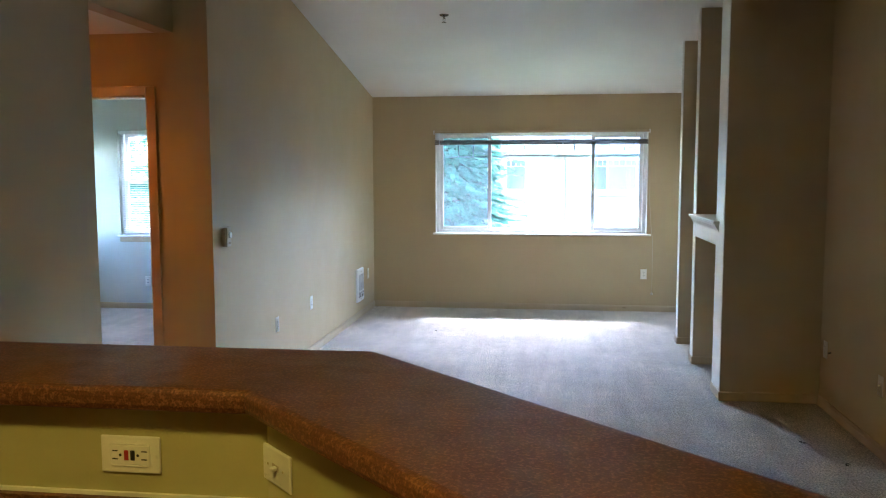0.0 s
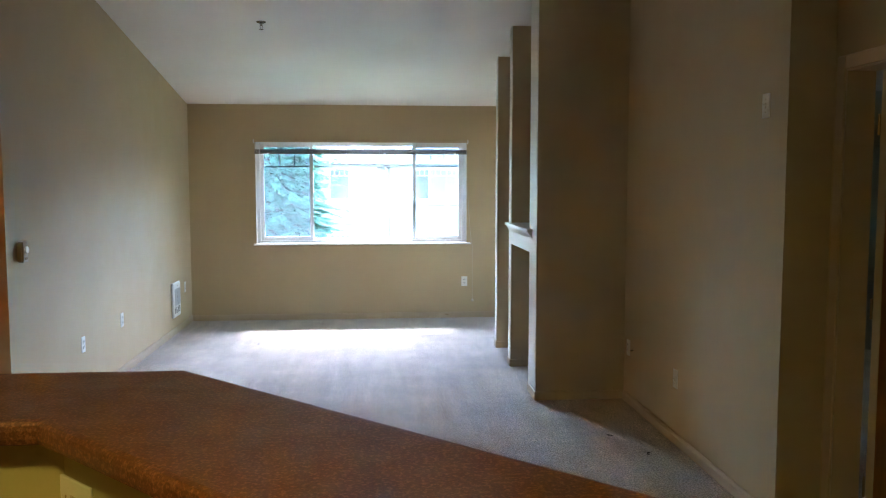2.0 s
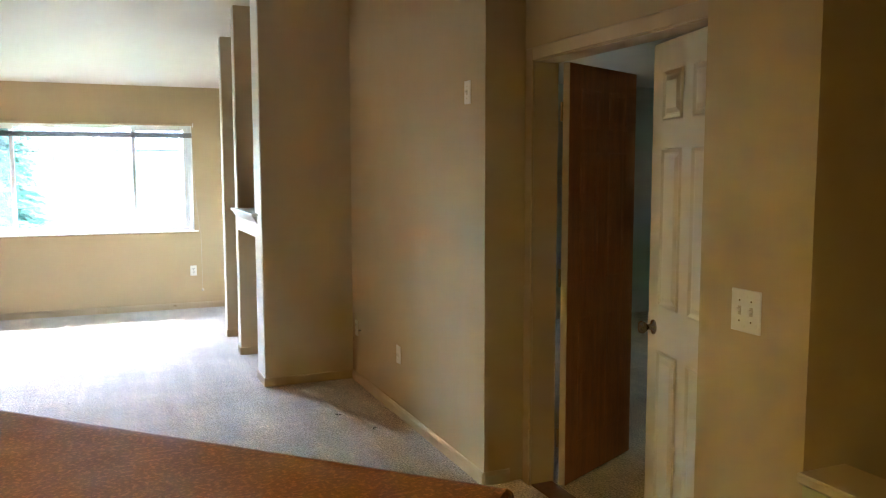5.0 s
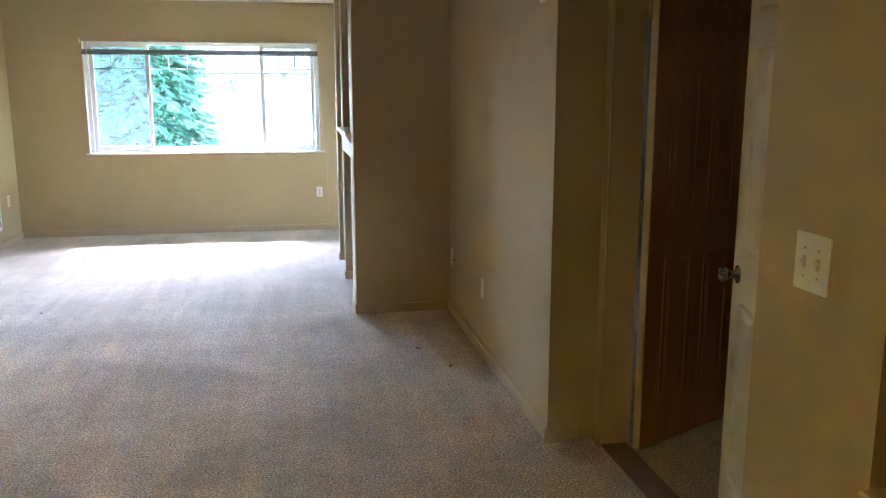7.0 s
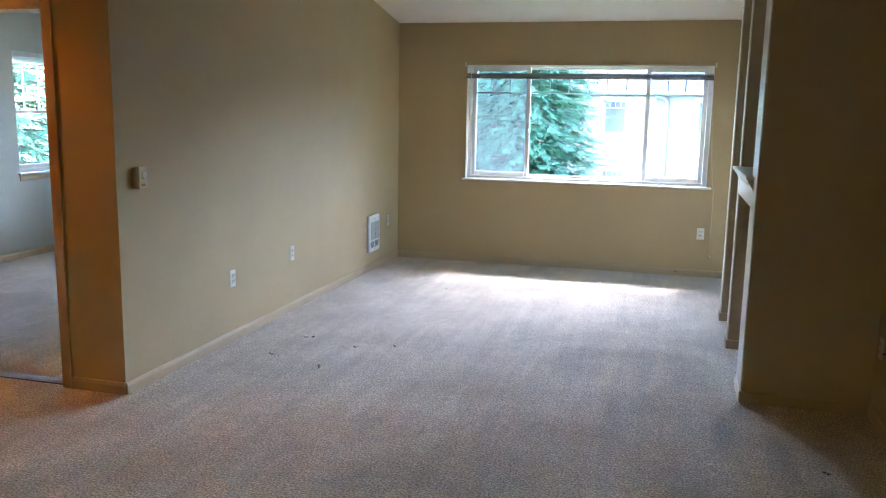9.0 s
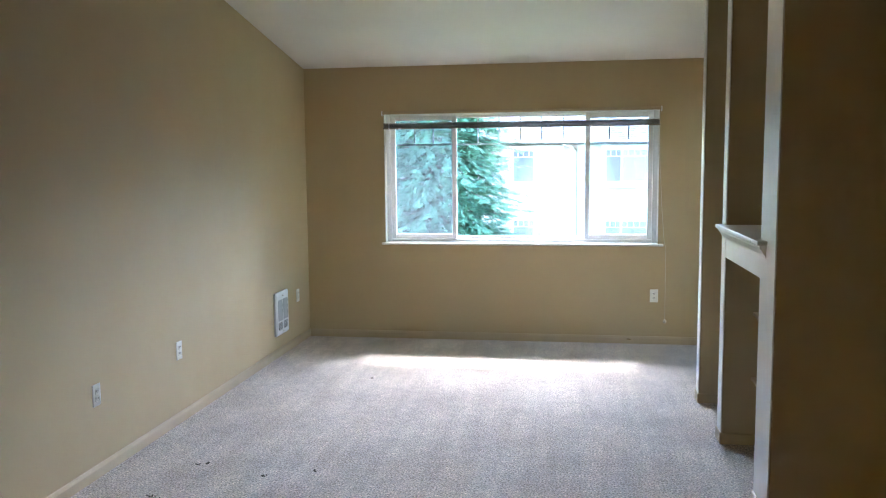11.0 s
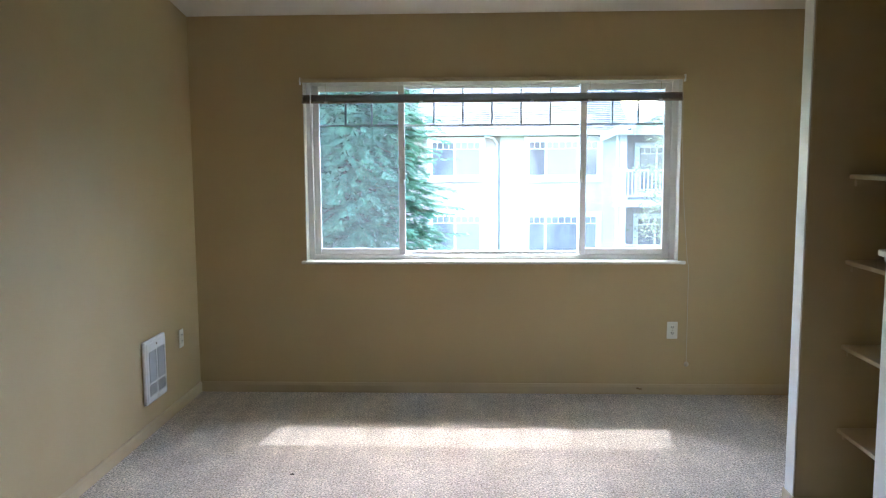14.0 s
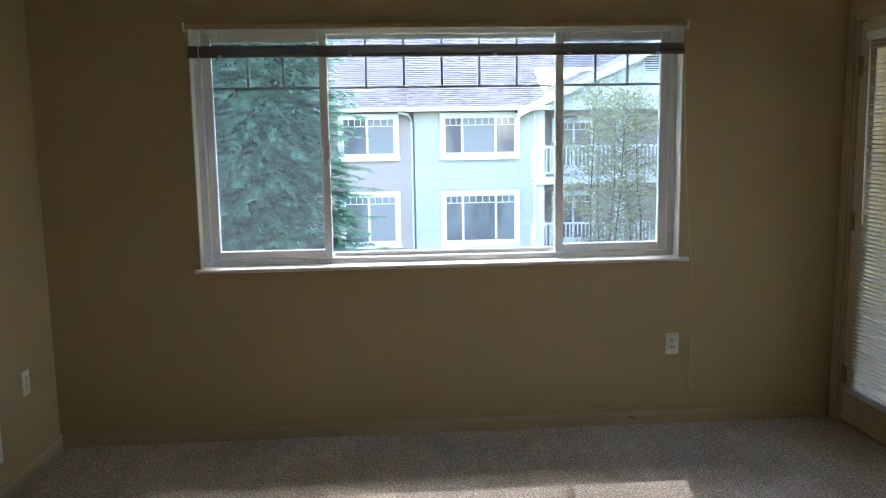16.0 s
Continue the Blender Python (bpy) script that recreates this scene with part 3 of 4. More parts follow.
for cx in (-0.062, 0.062):
    part("grille_well", B(cx - 0.050, cx + 0.050, -0.0272, -0.026, -0.058, 0.120), GRILLE, ht, "grey grille field")
    part("vent_well", B(cx - 0.050, cx + 0.050, -0.0272, -0.026, -0.135, -0.072), DARK, ht, "dark outlet vent")
    for k in range(17):
        z = -0.053 + k * 0.0105
        part("louvre", B(cx - 0.049, cx + 0.049, -0.031, -0.0272, z, z + 0.0055), GRILLE, ht)
        part("slot", B(cx + 0.036, cx + 0.048, -0.0316, -0.0305, z + 0.0012, z + 0.0044), DARK, ht)
    for k in range(5):
        z = -0.130 + k * 0.0125
        part("vent_bar", B(cx - 0.049, cx + 0.049, -0.032, -0.0272, z, z + 0.0022), WHITE, ht)
for z in (0.15, -0.152):
    part("screw", rod(bmesh.new(), (0, -0.029, z), (0, -0.026, z), 0.006, sides=10), CHROME, ht)

sp = thing("fire_sprinkler", pose(1.19, -2.61, ceil_z(-2.61)), "small dark metal fire sprinkler head in the vaulted ceiling", "sprinkler")
part("escutcheon", lathe(bmesh.new(), [(0.040, 0.0), (0.040, 0.006), (0.026, 0.014), (0.012, 0.016)], (0, 0, 0.002), (0, 0, -1)), NICKEL, sp, smooth=True)
part("pipe_stub", rod(bmesh.new(), (0, 0, -0.012), (0, 0, -0.034), 0.010), NICKEL, sp)
for s in (-1, 1):
    part("frame_arm", rod(bmesh.new(), (s * 0.010, 0, -0.030), (s * 0.006, 0, -0.062), 0.0025, sides=6), NICKEL, sp)
part("deflector", lathe(bmesh.new(), [(0.018, 0.0), (0.019, 0.002), (0.004, 0.004)], (0, 0, -0.062), (0, 0, -1)), NICKEL, sp)

tack = thing("carpet_scrap", pose(2.95, -0.022, 0.045), "loose reddish scrap stuck on the baseboard", "scrap")
t = bmesh.new()
box(t, -0.018, 0.004, -0.016, 0.004, -0.004, 0.006, bevel=0.003)
box(t, 0.0, 0.020, -0.010, 0.002, -0.009, 0.001, bevel=0.003)
part("scrap", t, BRASS, tack)


# ---------------------------------------------------------------- doors
def raised_panel(w, h, relief=1.0):
    """A framed, raised field on a door face, its face towards -y."""
    bm = bmesh.new()
    rings = []
    for inset, y in ((0.0, -0.0005), (0.006, -0.008), (0.018, -0.0015), (0.026, -0.0015), (0.044, -0.009)):
        a, b = w / 2 - inset, h / 2 - inset
        rings.append([bm.verts.new(p) for p in ((-a, y * relief, -b), (a, y * relief, -b), (a, y * relief, b), (-a, y * relief, b))])
    for p, q in zip(rings, rings[1:]):
        for k in range(4):
            bm.faces.new((p[k], p[(k + 1) % 4], q[(k + 1) % 4], q[k]))
    bm.faces.new(rings[-1])
    return bm


def knob_on(parent, x, z, side):
    """side -1: towards -y."""
    lathe_pts = [(0.031, 0.0), (0.031, 0.004), (0.014, 0.010), (0.011, 0.026), (0.020, 0.036), (0.027, 0.048), (0.024, 0.060), (0.010, 0.066)]
    y = -0.018 if side < 0 else 0.018
    return part("knob", lathe(bmesh.new(), lathe_pts, (x, y, z), (x, y + side, z)), NICKEL, parent, "polished dark metal knob", smooth=True)


def den_leaf(m, label, width, knob_x, face=None):
    """One leaf of the den doors: local x from the hinge at 0 to width."""
    leaf = thing("door_leaf", m, label, "door", "den double doors")
    s = 1 if width > 0 else -1
    x0, x1 = min(0, width), max(0, width)
    slab = part("slab", B(x0 + 0.002, x1 - 0.002, -0.0175, 0.0175, 0.012, 2.08, bevel=0.002), DOORP, leaf)
    # thin sheets over the cream slab carry the painted shade
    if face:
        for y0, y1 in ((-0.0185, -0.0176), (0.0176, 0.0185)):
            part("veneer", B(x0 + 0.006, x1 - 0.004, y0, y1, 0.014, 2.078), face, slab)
    w = (abs(width) - 0.11 * 2 - 0.09) / 2
    for z0, z1 in ((0.21, 0.84), (1.02, 1.66), (1.77, 1.965)):
        for side, cx in itertools.product((-1, 1), ((x0 + x1) / 2 - w / 2 - 0.045, (x0 + x1) / 2 + w / 2 + 0.045)):
            bm = raised_panel(w, z1 - z0, 0.4 if face else 1.0)
            turn = pose(cx, -0.0188 if side < 0 else 0.0188, (z0 + z1) / 2, 0, 0, 0 if side < 0 else 180)
            bmesh.ops.transform(bm, matrix=turn, verts=bm.verts)
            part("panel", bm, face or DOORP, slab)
    if knob_x is not None:
        knob_on(leaf, knob_x, 0.925, -1)
        knob_on(leaf, knob_x, 0.925, 1)
    for z in (0.25, 1.05, 1.85):
        part("hinge", rod(bmesh.new(), (-s * 0.004, 0.02, z - 0.045), (-s * 0.004, 0.02, z + 0.045), 0.006, sides=8), BRASS, leaf)
    return leaf


# near leaf a little ajar, far leaf swung well into the den
den_leaf(pose(4.20, -7.43, 0, 0, 0, 256), "cream six-panel door leaf slightly ajar with polished knob", -0.66, -0.60)
den_leaf(pose(4.285, -6.195, 0, 0, 0, 27), "six-panel door leaf swung open into the den, its faces browned for shade", 0.68, None, SHADE_BROWN)


def casing(name, axis, at, out, a, b, top, label, width=0.062):
    """Door casing round an opening from a to b on one wall face; out is the wall's outward sign on the other axis."""
    ob = thing(name, pose(0, 0, 0), label, "door frame", kind="structure")
    for lo, hi, z0, z1 in ((a - width, a, 0.0, top + width), (b, b + width, 0.0, top + width), (a, b, top, top + width)):
        u0, u1 = sorted((at, at + out * 0.014))
        bm = B(lo, hi, u0, u1, z0, z1, bevel=0.004) if axis == "x" else B(u0, u1, lo, hi, z0, z1, bevel=0.004)
        part("casing", bm, TRIM, ob)
    return ob


den_frame = casing("door_1", "y", DX, -1, DY0, DY1 - 0.015, DH - 0.01, "painted casing and jambs of the den double doors")
for y0, y1, z0, z1 in ((DY0 + 0.0005, DY0 + 0.015, 0, DH - 0.015), (DY1 - 0.015, DY1 - 0.0005, 0, DH - 0.015), (DY0 + 0.0005, DY1 - 0.0005, DH - 0.015, DH - 0.0005)):
    part("jamb", B(DX + 0.0005, DX + W + 0.01, y0, y1, z0, z1), TRIM, den_frame)
# dark brown strip stands in for the shaded floor between the jambs
part("threshold", B(DX + 0.001, DX + W, DY0 + 0.015, DY1 - 0.015, 0.0, 0.008, bevel=0.003), STRIP, den_frame, "dark strip put in for the shade between the jambs")
bed_frame = casing("door_2", "x", -4.69, -1, -1.225, -0.405, 2.075, "painted casing and jambs of the bedroom doorway")
for x0, x1, z0, z1 in ((-1.2395, -1.225, 0, 2.07), (-0.408, -0.3935, 0, 2.07), (-1.2395, -0.3935, 2.07, 2.0845)):
    part("jamb", B(x0, x1, -4.70, -4.56, z0, z1), TRIM, bed_frame)
part("threshold", B(-1.225, -0.408, -4.67, -4.59, 0.0, 0.007, bevel=0.003), STRIP, bed_frame, "thin dark seam strip")

# balcony door with a blind on its glass
bd_frame = casing("door_3", "y", DOOR_X, -1, -0.955, -0.066, 2.075, "painted casing of the balcony door", width=0.058)
for y0, y1, z0, z1 in ((-0.979, -0.955, 0, 2.075), (-0.085, -0.061, 0, 2.075), (-0.979, -0.061, 2.075, 2.099)):
    part("jamb", B(DOOR_X + 0.0005, DOOR_X + 0.16, y0, y1, z0, z1), TRIM, bd_frame)
part("sill_plate", B(DOOR_X + 0.02, DOOR_X + 0.2, -0.955, -0.085, 0.0, 0.018, bevel=0.003), BRASS, bd_frame, "metal door sill")
bd = thing("balcony_door", pose(DOOR_X + 0.035, -0.088, 0.02, 0, 0, -90), "cream full-glass balcony door, closed, with a white mini blind", "door")
# local x runs from the hinge side at 0 to 0.86 at the latch
s = bmesh.new()
box(s, 0.0, 0.125, -0.022, 0.022, 0.0, 2.045, bevel=0.003)
box(s, 0.735, 0.862, -0.022, 0.022, 0.0, 2.045, bevel=0.003)
box(s, 0.125, 0.735, -0.022, 0.022, 0.0, 0.19, bevel=0.003)
box(s, 0.125, 0.735, -0.022, 0.022, 1.92, 2.045, bevel=0.003)
part("door_frame", s, DOORP, bd)
g = part("pane", B(0.12, 0.74, -0.003, 0.003, 0.185, 1.925), CLEAR, bd)
g.visible_shadow = False
bead = bmesh.new()
for a in ((0.125, 0.145, 0.19, 1.92), (0.715, 0.735, 0.19, 1.92), (0.145, 0.715, 0.19, 0.21), (0.145, 0.715, 1.90, 1.92)):
    box(bead, a[0], a[1], -0.027, -0.004, a[2], a[3], bevel=0.003)
part("glazing_bead", bead, DOORP, bd)
for z in (0.24, 1.05, 1.83):
    h = rod(bmesh.new(), (-0.004, -0.026, z - 0.05), (-0.004, -0.026, z + 0.05), 0.007, sides=8)
    box(h, -0.003, 0.03, -0.0245, -0.022, z - 0.045, z + 0.045)
    part("hinge", h, BRASS, bd, "worn brass hinge")
part("lever", lathe(bmesh.new(), [(0.028, 0), (0.028, 0.006), (0.012, 0.02), (0.024, 0.05), (0.012, 0.062)], (0.80, -0.022, 0.95), (0.80, -1, 0.95)), CHROME, bd, smooth=True)
for k in range(4):
    x = 0.1 + 0.2 * k
    part("screw", rod(bmesh.new(), (x, -0.0235, 0.05), (x, -0.0215, 0.05), 0.005, sides=8), BRASS, bd)
part("sweep", B(0.0, 0.862, -0.028, -0.0225, 0.0, 0.035, bevel=0.002), DOORP, bd)

db = thing("door_blind", pose(DOOR_X + 0.035, -0.088, 0.02, 0, 0, -90), "lowered white mini blind fixed over the balcony door glass", "blind")
part("headrail", B(0.108, 0.752, -0.062, -0.029, 1.945, 1.985, bevel=0.003), BLIND, db)
sl = mesh_of("slat", extrude_profile(bmesh.new(), [(-0.0125, 0.0), (-0.006, 0.0012), (0.0, 0.0016), (0.006, 0.0012), (0.0125, 0.0), (0.0125, -0.0005), (0.0, 0.001), (-0.0125, -0.0005)], "x", -0.315, 0.315), BLIND)
for k in range(83):
    o = new("slat", sl)
    o.parent = db
    o.matrix_basis = pose(0.43, -0.045, 0.205 + 0.021 * k, 12 + rnd.uniform(-3, 3), rnd.uniform(-0.15, 0.15), 0)
part("bottom_rail", B(0.112, 0.748, -0.058, -0.033, 0.172, 0.190, bevel=0.003), BLIND, db)
for x in (0.16, 0.70):
    part("ladder_cord", rod(bmesh.new(), (x, -0.059, 0.19), (x, -0.059, 1.95), 0.001, sides=5), CORD, db)
part("tilt_wand", rod(bmesh.new(), (0.165, -0.068, 1.05), (0.150, -0.066, 1.95), 0.004, sides=8), WHITE, db)
part("hold_down", B(0.098, 0.112, -0.062, -0.022, 0.166, 0.194, bevel=0.002), BLIND, db)


# ---------------------------------------------------------------- breakfast bar and kitchen counter
BAR_Z = 1.20
FAR_C, NEAR_C = (1.700, -7.755), (1.535, -8.135)
END_F, END_N = (2.680, -8.740), (2.410, -9.010)
bar = thing("breakfast_bar", pose(1.4, -7.95, 0), "brown speckled laminate bar top with rounded edge", "counter")
bpy.context.view_layer.update()


def bar_ring(d):
    """The bar's outline set in by d on its exposed edges: near chain, then far chain, each from the wall to the free end."""
    m, r = d * math.tan(radians(22.5)), d * 0.7071
    near = [(WX + 0.002, NEAR_C[1] + d), (NEAR_C[0] + m, NEAR_C[1] + d), (END_N[0] + r - r, END_N[1] + r + r)]
    far = [(WX + 0.002, FAR_C[1] - d), (FAR_C[0] - m, FAR_C[1] - d), (END_F[0] - r - r, END_F[1] - r + r)]
    return near + far[::-1]


rolled = [(0.030, 0.0), (0.012, 0.0), (0.0035, 0.0045), (0.0, 0.014), (0.0, 0.029), (0.002, 0.037), (0.007, 0.0425), (0.016, 0.045), (0.030, 0.0455)]


def bar_rings(bm):
    return [[bm.verts.new((x, y, BAR_Z - 0.0455 + z)) for x, y in bar_ring(d)] for d, z in rolled]


slab = bmesh.new()
rings = bar_rings(slab)
for rg in (rings[0], rings[-1]):
    slab.faces.new((rg[0], rg[1], rg[4], rg[5]))
    slab.faces.new((rg[1], rg[2], rg[3], rg[4]))
bmesh.ops.delete(slab, geom=[v for v in slab.verts if not v.link_faces], context="VERTS")
part("bar_top", local(slab, bar), LAMINATE, bar)
for name, sides in (("front_edge", (0, 1)), ("end_edge", (2,)), ("back_edge", (3, 4))):
    edge = bmesh.new()
    rings = bar_rings(edge)
    for ra, rb in zip(rings, rings[1:]):
        for k in sides:
            edge.faces.new((ra[k], ra[k + 1], rb[k + 1], rb[k]))
    bmesh.ops.delete(edge, geom=[v for v in edge.verts if not v.link_faces], context="VERTS")
    part(name, local(edge, bar), LAMINATE, bar, "rolled laminate edge")
HN, HF = 0.055, 0.19


def inset(n, f):
    """Outline of the half wall under the bar, set in from its near and far edges."""
    d = math.tan(radians(22.5))
    return [(WX + 0.004, NEAR_C[1] + n), (NEAR_C[0] + n * d, NEAR_C[1] + n), (END_N[0] + n * 0.7071 - 0.02, END_N[1] + n * 0.7071 + 0.02),
            (END_F[0] - f * 0.7071 - 0.02, END_F[1] - f * 0.7071 + 0.02), (FAR_C[0] - f * d, FAR_C[1] - f), (WX + 0.004, FAR_C[1] - f)]


structure("wall_bar", prism(bmesh.new(), inset(HN, HF), 0.0, BAR_Z - 0.046), KITCHEN_PAINT, "yellow painted half wall under the breakfast bar", "wall")


def wall_line(n, depth):
    d = math.tan(radians(22.5))
    a, b, c = inset(n, HF)[:3]
    a2, b2, c2 = inset(n - depth, HF)[:3]
    return [a2, b2, c2, c, b, a]


lower = thing("kitchen_counter", pose(1.4, -8.0, 0), "brown speckled laminate kitchen counter against the half wall", "counter")
bpy.context.view_layer.update()
part("counter_top", local(prism(bmesh.new(), wall_line(HN - 0.001, 0.60), 0.917, 0.955), lower), LAMINATE, lower)
part("counter_base", local(prism(bmesh.new(), wall_line(HN - 0.001, 0.55), 0.0, 0.9165), lower), DOORP, lower)
part("backsplash_lip", local(prism(bmesh.new(), wall_line(HN - 0.001, 0.022), 0.9555, 0.970), lower), LAMINATE, lower)
part("caulk_bead", local(prism(bmesh.new(), wall_line(HN - 0.001, 0.008), 0.9705, 0.978), lower), PLATE, lower, "pale caulk line")

gf = thing("gfci_outlet", pose(1.283, NEAR_C[1] + HN, 1.054), "ivory horizontal outlet with red and black test buttons", "outlet")
part("cover_plate", plate_mesh(0.122, 0.074), PLATE, gf)
part("face", B(-0.041, 0.041, -0.0095, -0.0055, -0.022, 0.022, bevel=0.004), PLATE, gf)
part("reset_button", B(-0.011, -0.002, -0.0115, -0.009, -0.010, 0.010, bevel=0.001), RED, gf, "red button")
part("test_button", B(0.002, 0.011, -0.0115, -0.009, -0.010, 0.010, bevel=0.001), BLACK, gf, "black button")
for sx in (-1, 1):
    for z in (-0.008, 0.008):
        part("slot", B(sx * 0.030 - 0.006, sx * 0.030 + 0.006, -0.0098, -0.009, z - 0.0012, z + 0.0012), DARK, gf)
    part("slot", rod(bmesh.new(), (sx * 0.018 - 0.001, -0.0098, 0), (sx * 0.018 - 0.001, -0.009, 0), 0.003, sides=8), DARK, gf)
    part("screw", rod(bmesh.new(), (sx * 0.051, -0.0075, 0), (sx * 0.051, -0.0055, 0), 0.0032, sides=8), PLATE, gf)
sw_at = (1.590, inset(HN, HF)[1][1] - (1.590 - inset(HN, HF)[1][0]))
switch(pose(sw_at[0], sw_at[1], 1.053, 0, 0, -45) @ pose(0, 0, 0, 0, 90, 0), "ivory toggle switch on the angled half wall")

# kitchen ceiling lamp, behind the walker
kl = thing("ceiling_lamp", pose(1.40, -9.15, 2.46), "round kitchen ceiling lamp with an opaque drum, lit, out of view", "lamp")
part("canopy", lathe(bmesh.new(), [(0.075, 0.0), (0.075, 0.012), (0.02, 0.02)], (0, 0, 0), (0, 0, -1)), CHROME, kl)
part("stem", rod(bmesh.new(), (0, 0, -0.02), (0, 0, -0.05), 0.008), CHROME, kl)
# unseen drum, added to keep bulb light off high walls and window panes
drum = bmesh.new()
for ra, rb, za, zb in ((0.22, 0.22, 0.0, -0.19), (0.214, 0.214, -0.19, 0.0)):
    rod(drum, (0, 0, za), (0, 0, zb), ra, rb, sides=28, caps=False)
part("shade", drum, PLATE, kl, "opaque drum added to cut the bulb's light")
# guessed fixture round the hall's stand-in bulb
hl = copy_thing(kl, pose(-1.30, -5.25, HALL_Z))
tagged(hl, "small hall lamp, unseen, stand-in for a warm light near the hall")

# ---------------------------------------------------------------- bedroom windows
def sash_window(name, m, w, h, label, blind_down):
    """A double-hung window; local x across, y outwards (into the wall), z up from the sill."""
    o = thing(name, m, label, "window", kind="structure")
    f = bmesh.new()
    for a in ((-w / 2, -w / 2 + 0.04, 0, h), (w / 2 - 0.04, w / 2, 0, h), (-w / 2 + 0.04, w / 2 - 0.04, 0, 0.04), (-w / 2 + 0.04, w / 2 - 0.04, h - 0.04, h)):
        box(f, a[0], a[1], 0.06, 0.13, a[2], a[3], bevel=0.004)
    part("window_frame", f, WHITE, o)
    for z0, z1, y in ((0.04, h * 0.52, 0.066), (h * 0.49, h - 0.04, 0.098)):
        s = bmesh.new()
        x0, x1 = -w / 2 + 0.04, w / 2 - 0.04
        for a in ((x0, x0 + 0.038, z0, z1), (x1 - 0.038, x1, z0, z1), (x0 + 0.038, x1 - 0.038, z0, z0 + 0.038), (x0 + 0.038, x1 - 0.038, z1 - 0.034, z1)):
            box(s, a[0], a[1], y, y + 0.028, a[2], a[3], bevel=0.003)
        sash = part("sash", s, WHITE, o)
        p = part("pane", B(x0 + 0.036, x1 - 0.036, y + 0.012, y + 0.016, z0 + 0.036, z1 - 0.032), CLEAR, sash)
        p.visible_shadow = False
        if z0 > 0.1:
            for x in (x0 + (x1 - x0) / 3, x0 + (x1 - x0) * 2 / 3):
                part("grid_bar", B(x - 0.006, x + 0.006, y + 0.0165, y + 0.0245, z0 + 0.038, z1 - 0.034), WHITE, sash)
            part("grid_bar", B(x0 + 0.038, x1 - 0.038, y + 0.0167, y + 0.0243, (z0 + z1) / 2 - 0.006, (z0 + z1) / 2 + 0.006), WHITE, sash)
    part("window_sill", B(-w / 2 - 0.03, w / 2 + 0.03, -0.035, -0.001, -0.022, 0.0, bevel=0.005), FACE, o)
    part("apron", B(-w / 2 - 0.01, w / 2 + 0.01, -0.012, -0.0005, -0.08, -0.0225, bevel=0.003), TRIM, o)
    b = thing("window_blind", m @ pose(0, 0, h), "white mini blind lowered over the bedroom window" if blind_down else "white mini blind raised above the bedroom window", "blind")
    part("headrail", B(-w / 2 + 0.004, w / 2 - 0.004, 0.002, 0.04, -0.045, -0.002, bevel=0.003), BLIND, b)
    me = mesh_of("slat", extrude_profile(bmesh.new(), [(-0.0125, 0.0), (0.0, 0.0016), (0.0125, 0.0), (0.0125, -0.0006), (0.0, 0.001), (-0.0125, -0.0006)], "x", -w / 2 + 0.008, w / 2 - 0.008), BLIND)
    count = int((h - 0.09) / 0.021) if blind_down else 16
    for k in range(count):
        sl = new("slat", me)
        sl.parent = b
        sl.matrix_basis = pose(0, 0.022, -0.056 - (0.021 * k if blind_down else 0.0035 * k), 10 + rnd.uniform(-3, 3) if blind_down else 0, 0, 0)
    zb = -0.06 - (0.021 if blind_down else 0.0035) * count
    part("bottom_rail", B(-w / 2 + 0.006, w / 2 - 0.006, 0.010, 0.034, zb - 0.012, zb, bevel=0.002), BLIND, b)
    return o


sash_window("window_2", pose((BA0 + BA1) / 2, -0.5, BZ0), BA1 - BA0 - 0.002, BZ1 - BZ0 - 0.001, "white double-hung bedroom window with its blind down", True)
sash_window("window_3", pose(-3.6, (BB0 + BB1) / 2, BZ0, 0, 0, 90), BB1 - BB0 - 0.002, BZ1 - BZ0 - 0.001, "white double-hung bedroom window with a grid top", False)
outlet(pose(-2.62, -0.5, 0.33), "white outlet low on the bedroom wall", "wall outlets")
outlet(pose(-3.6, -2.35, 0.42, 0, 0, 90), "white outlet low on the bedroom side wall", "wall outlets")

# carpet snags
DIRT = material("dirt_spot", (0.10, 0.085, 0.07), 0.95, spots=0.2, spot_scale=60)
for x, y, s in ((0.42, -3.75, 0.03), (0.47, -3.30, 0.026), (0.86, -3.42, 0.022), (1.10, -3.32, 0.02), (0.80, -3.9, 0.024), (3.72, -4.95, 0.03), (0.95, -1.45, 0.018), (3.60, -4.6, 0.02)):
    o = thing("carpet_snag", pose(x, y, 0.0, 0, 0, rnd.uniform(0, 180)), "small dark snag in the worn beige carpet", "carpet snag", "carpet snags")
    b = bmesh.new()
    for k in range(5):
        a = rnd.uniform(-1, 1) * s
        rod(b, (a, rnd.uniform(-1, 1) * s * 0.4, 0.001), (a + rnd.uniform(-1, 1) * s, rnd.uniform(-1, 1) * s * 0.4, 0.006), 0.003, sides=5)
    part("tuft", b, DIRT, o)

# ---------------------------------------------------------------- outside: ground, balcony, opposite building, trees
GROUND_Z = -5.8
GRASS = material("lawn", (0.07, 0.10, 0.035), 0.95, spots=0.35, spot_scale=0.4, grain=0.3, grain_scale=14, bump=0.03, bump_scale=20)
structure("ground", B(-300, 300, -300, 600, GROUND_Z - 0.5, GROUND_Z), GRASS, "lawn and planting between the buildings", "ground")
ASPHALT = material("asphalt", (0.055, 0.055, 0.057), 0.9, spots=0.2, spot_scale=0.8, grain=0.25, grain_scale=60)
structure("pavement", B(-60, 60, 17.6, 19.4, GROUND_Z, GROUND_Z + 0.03), material("concrete", (0.42, 0.41, 0.39), 0.85, spots=0.12, spot_scale=1.2, grain=0.1, grain_scale=40), "pale concrete footpath in front of the building", "pavement")
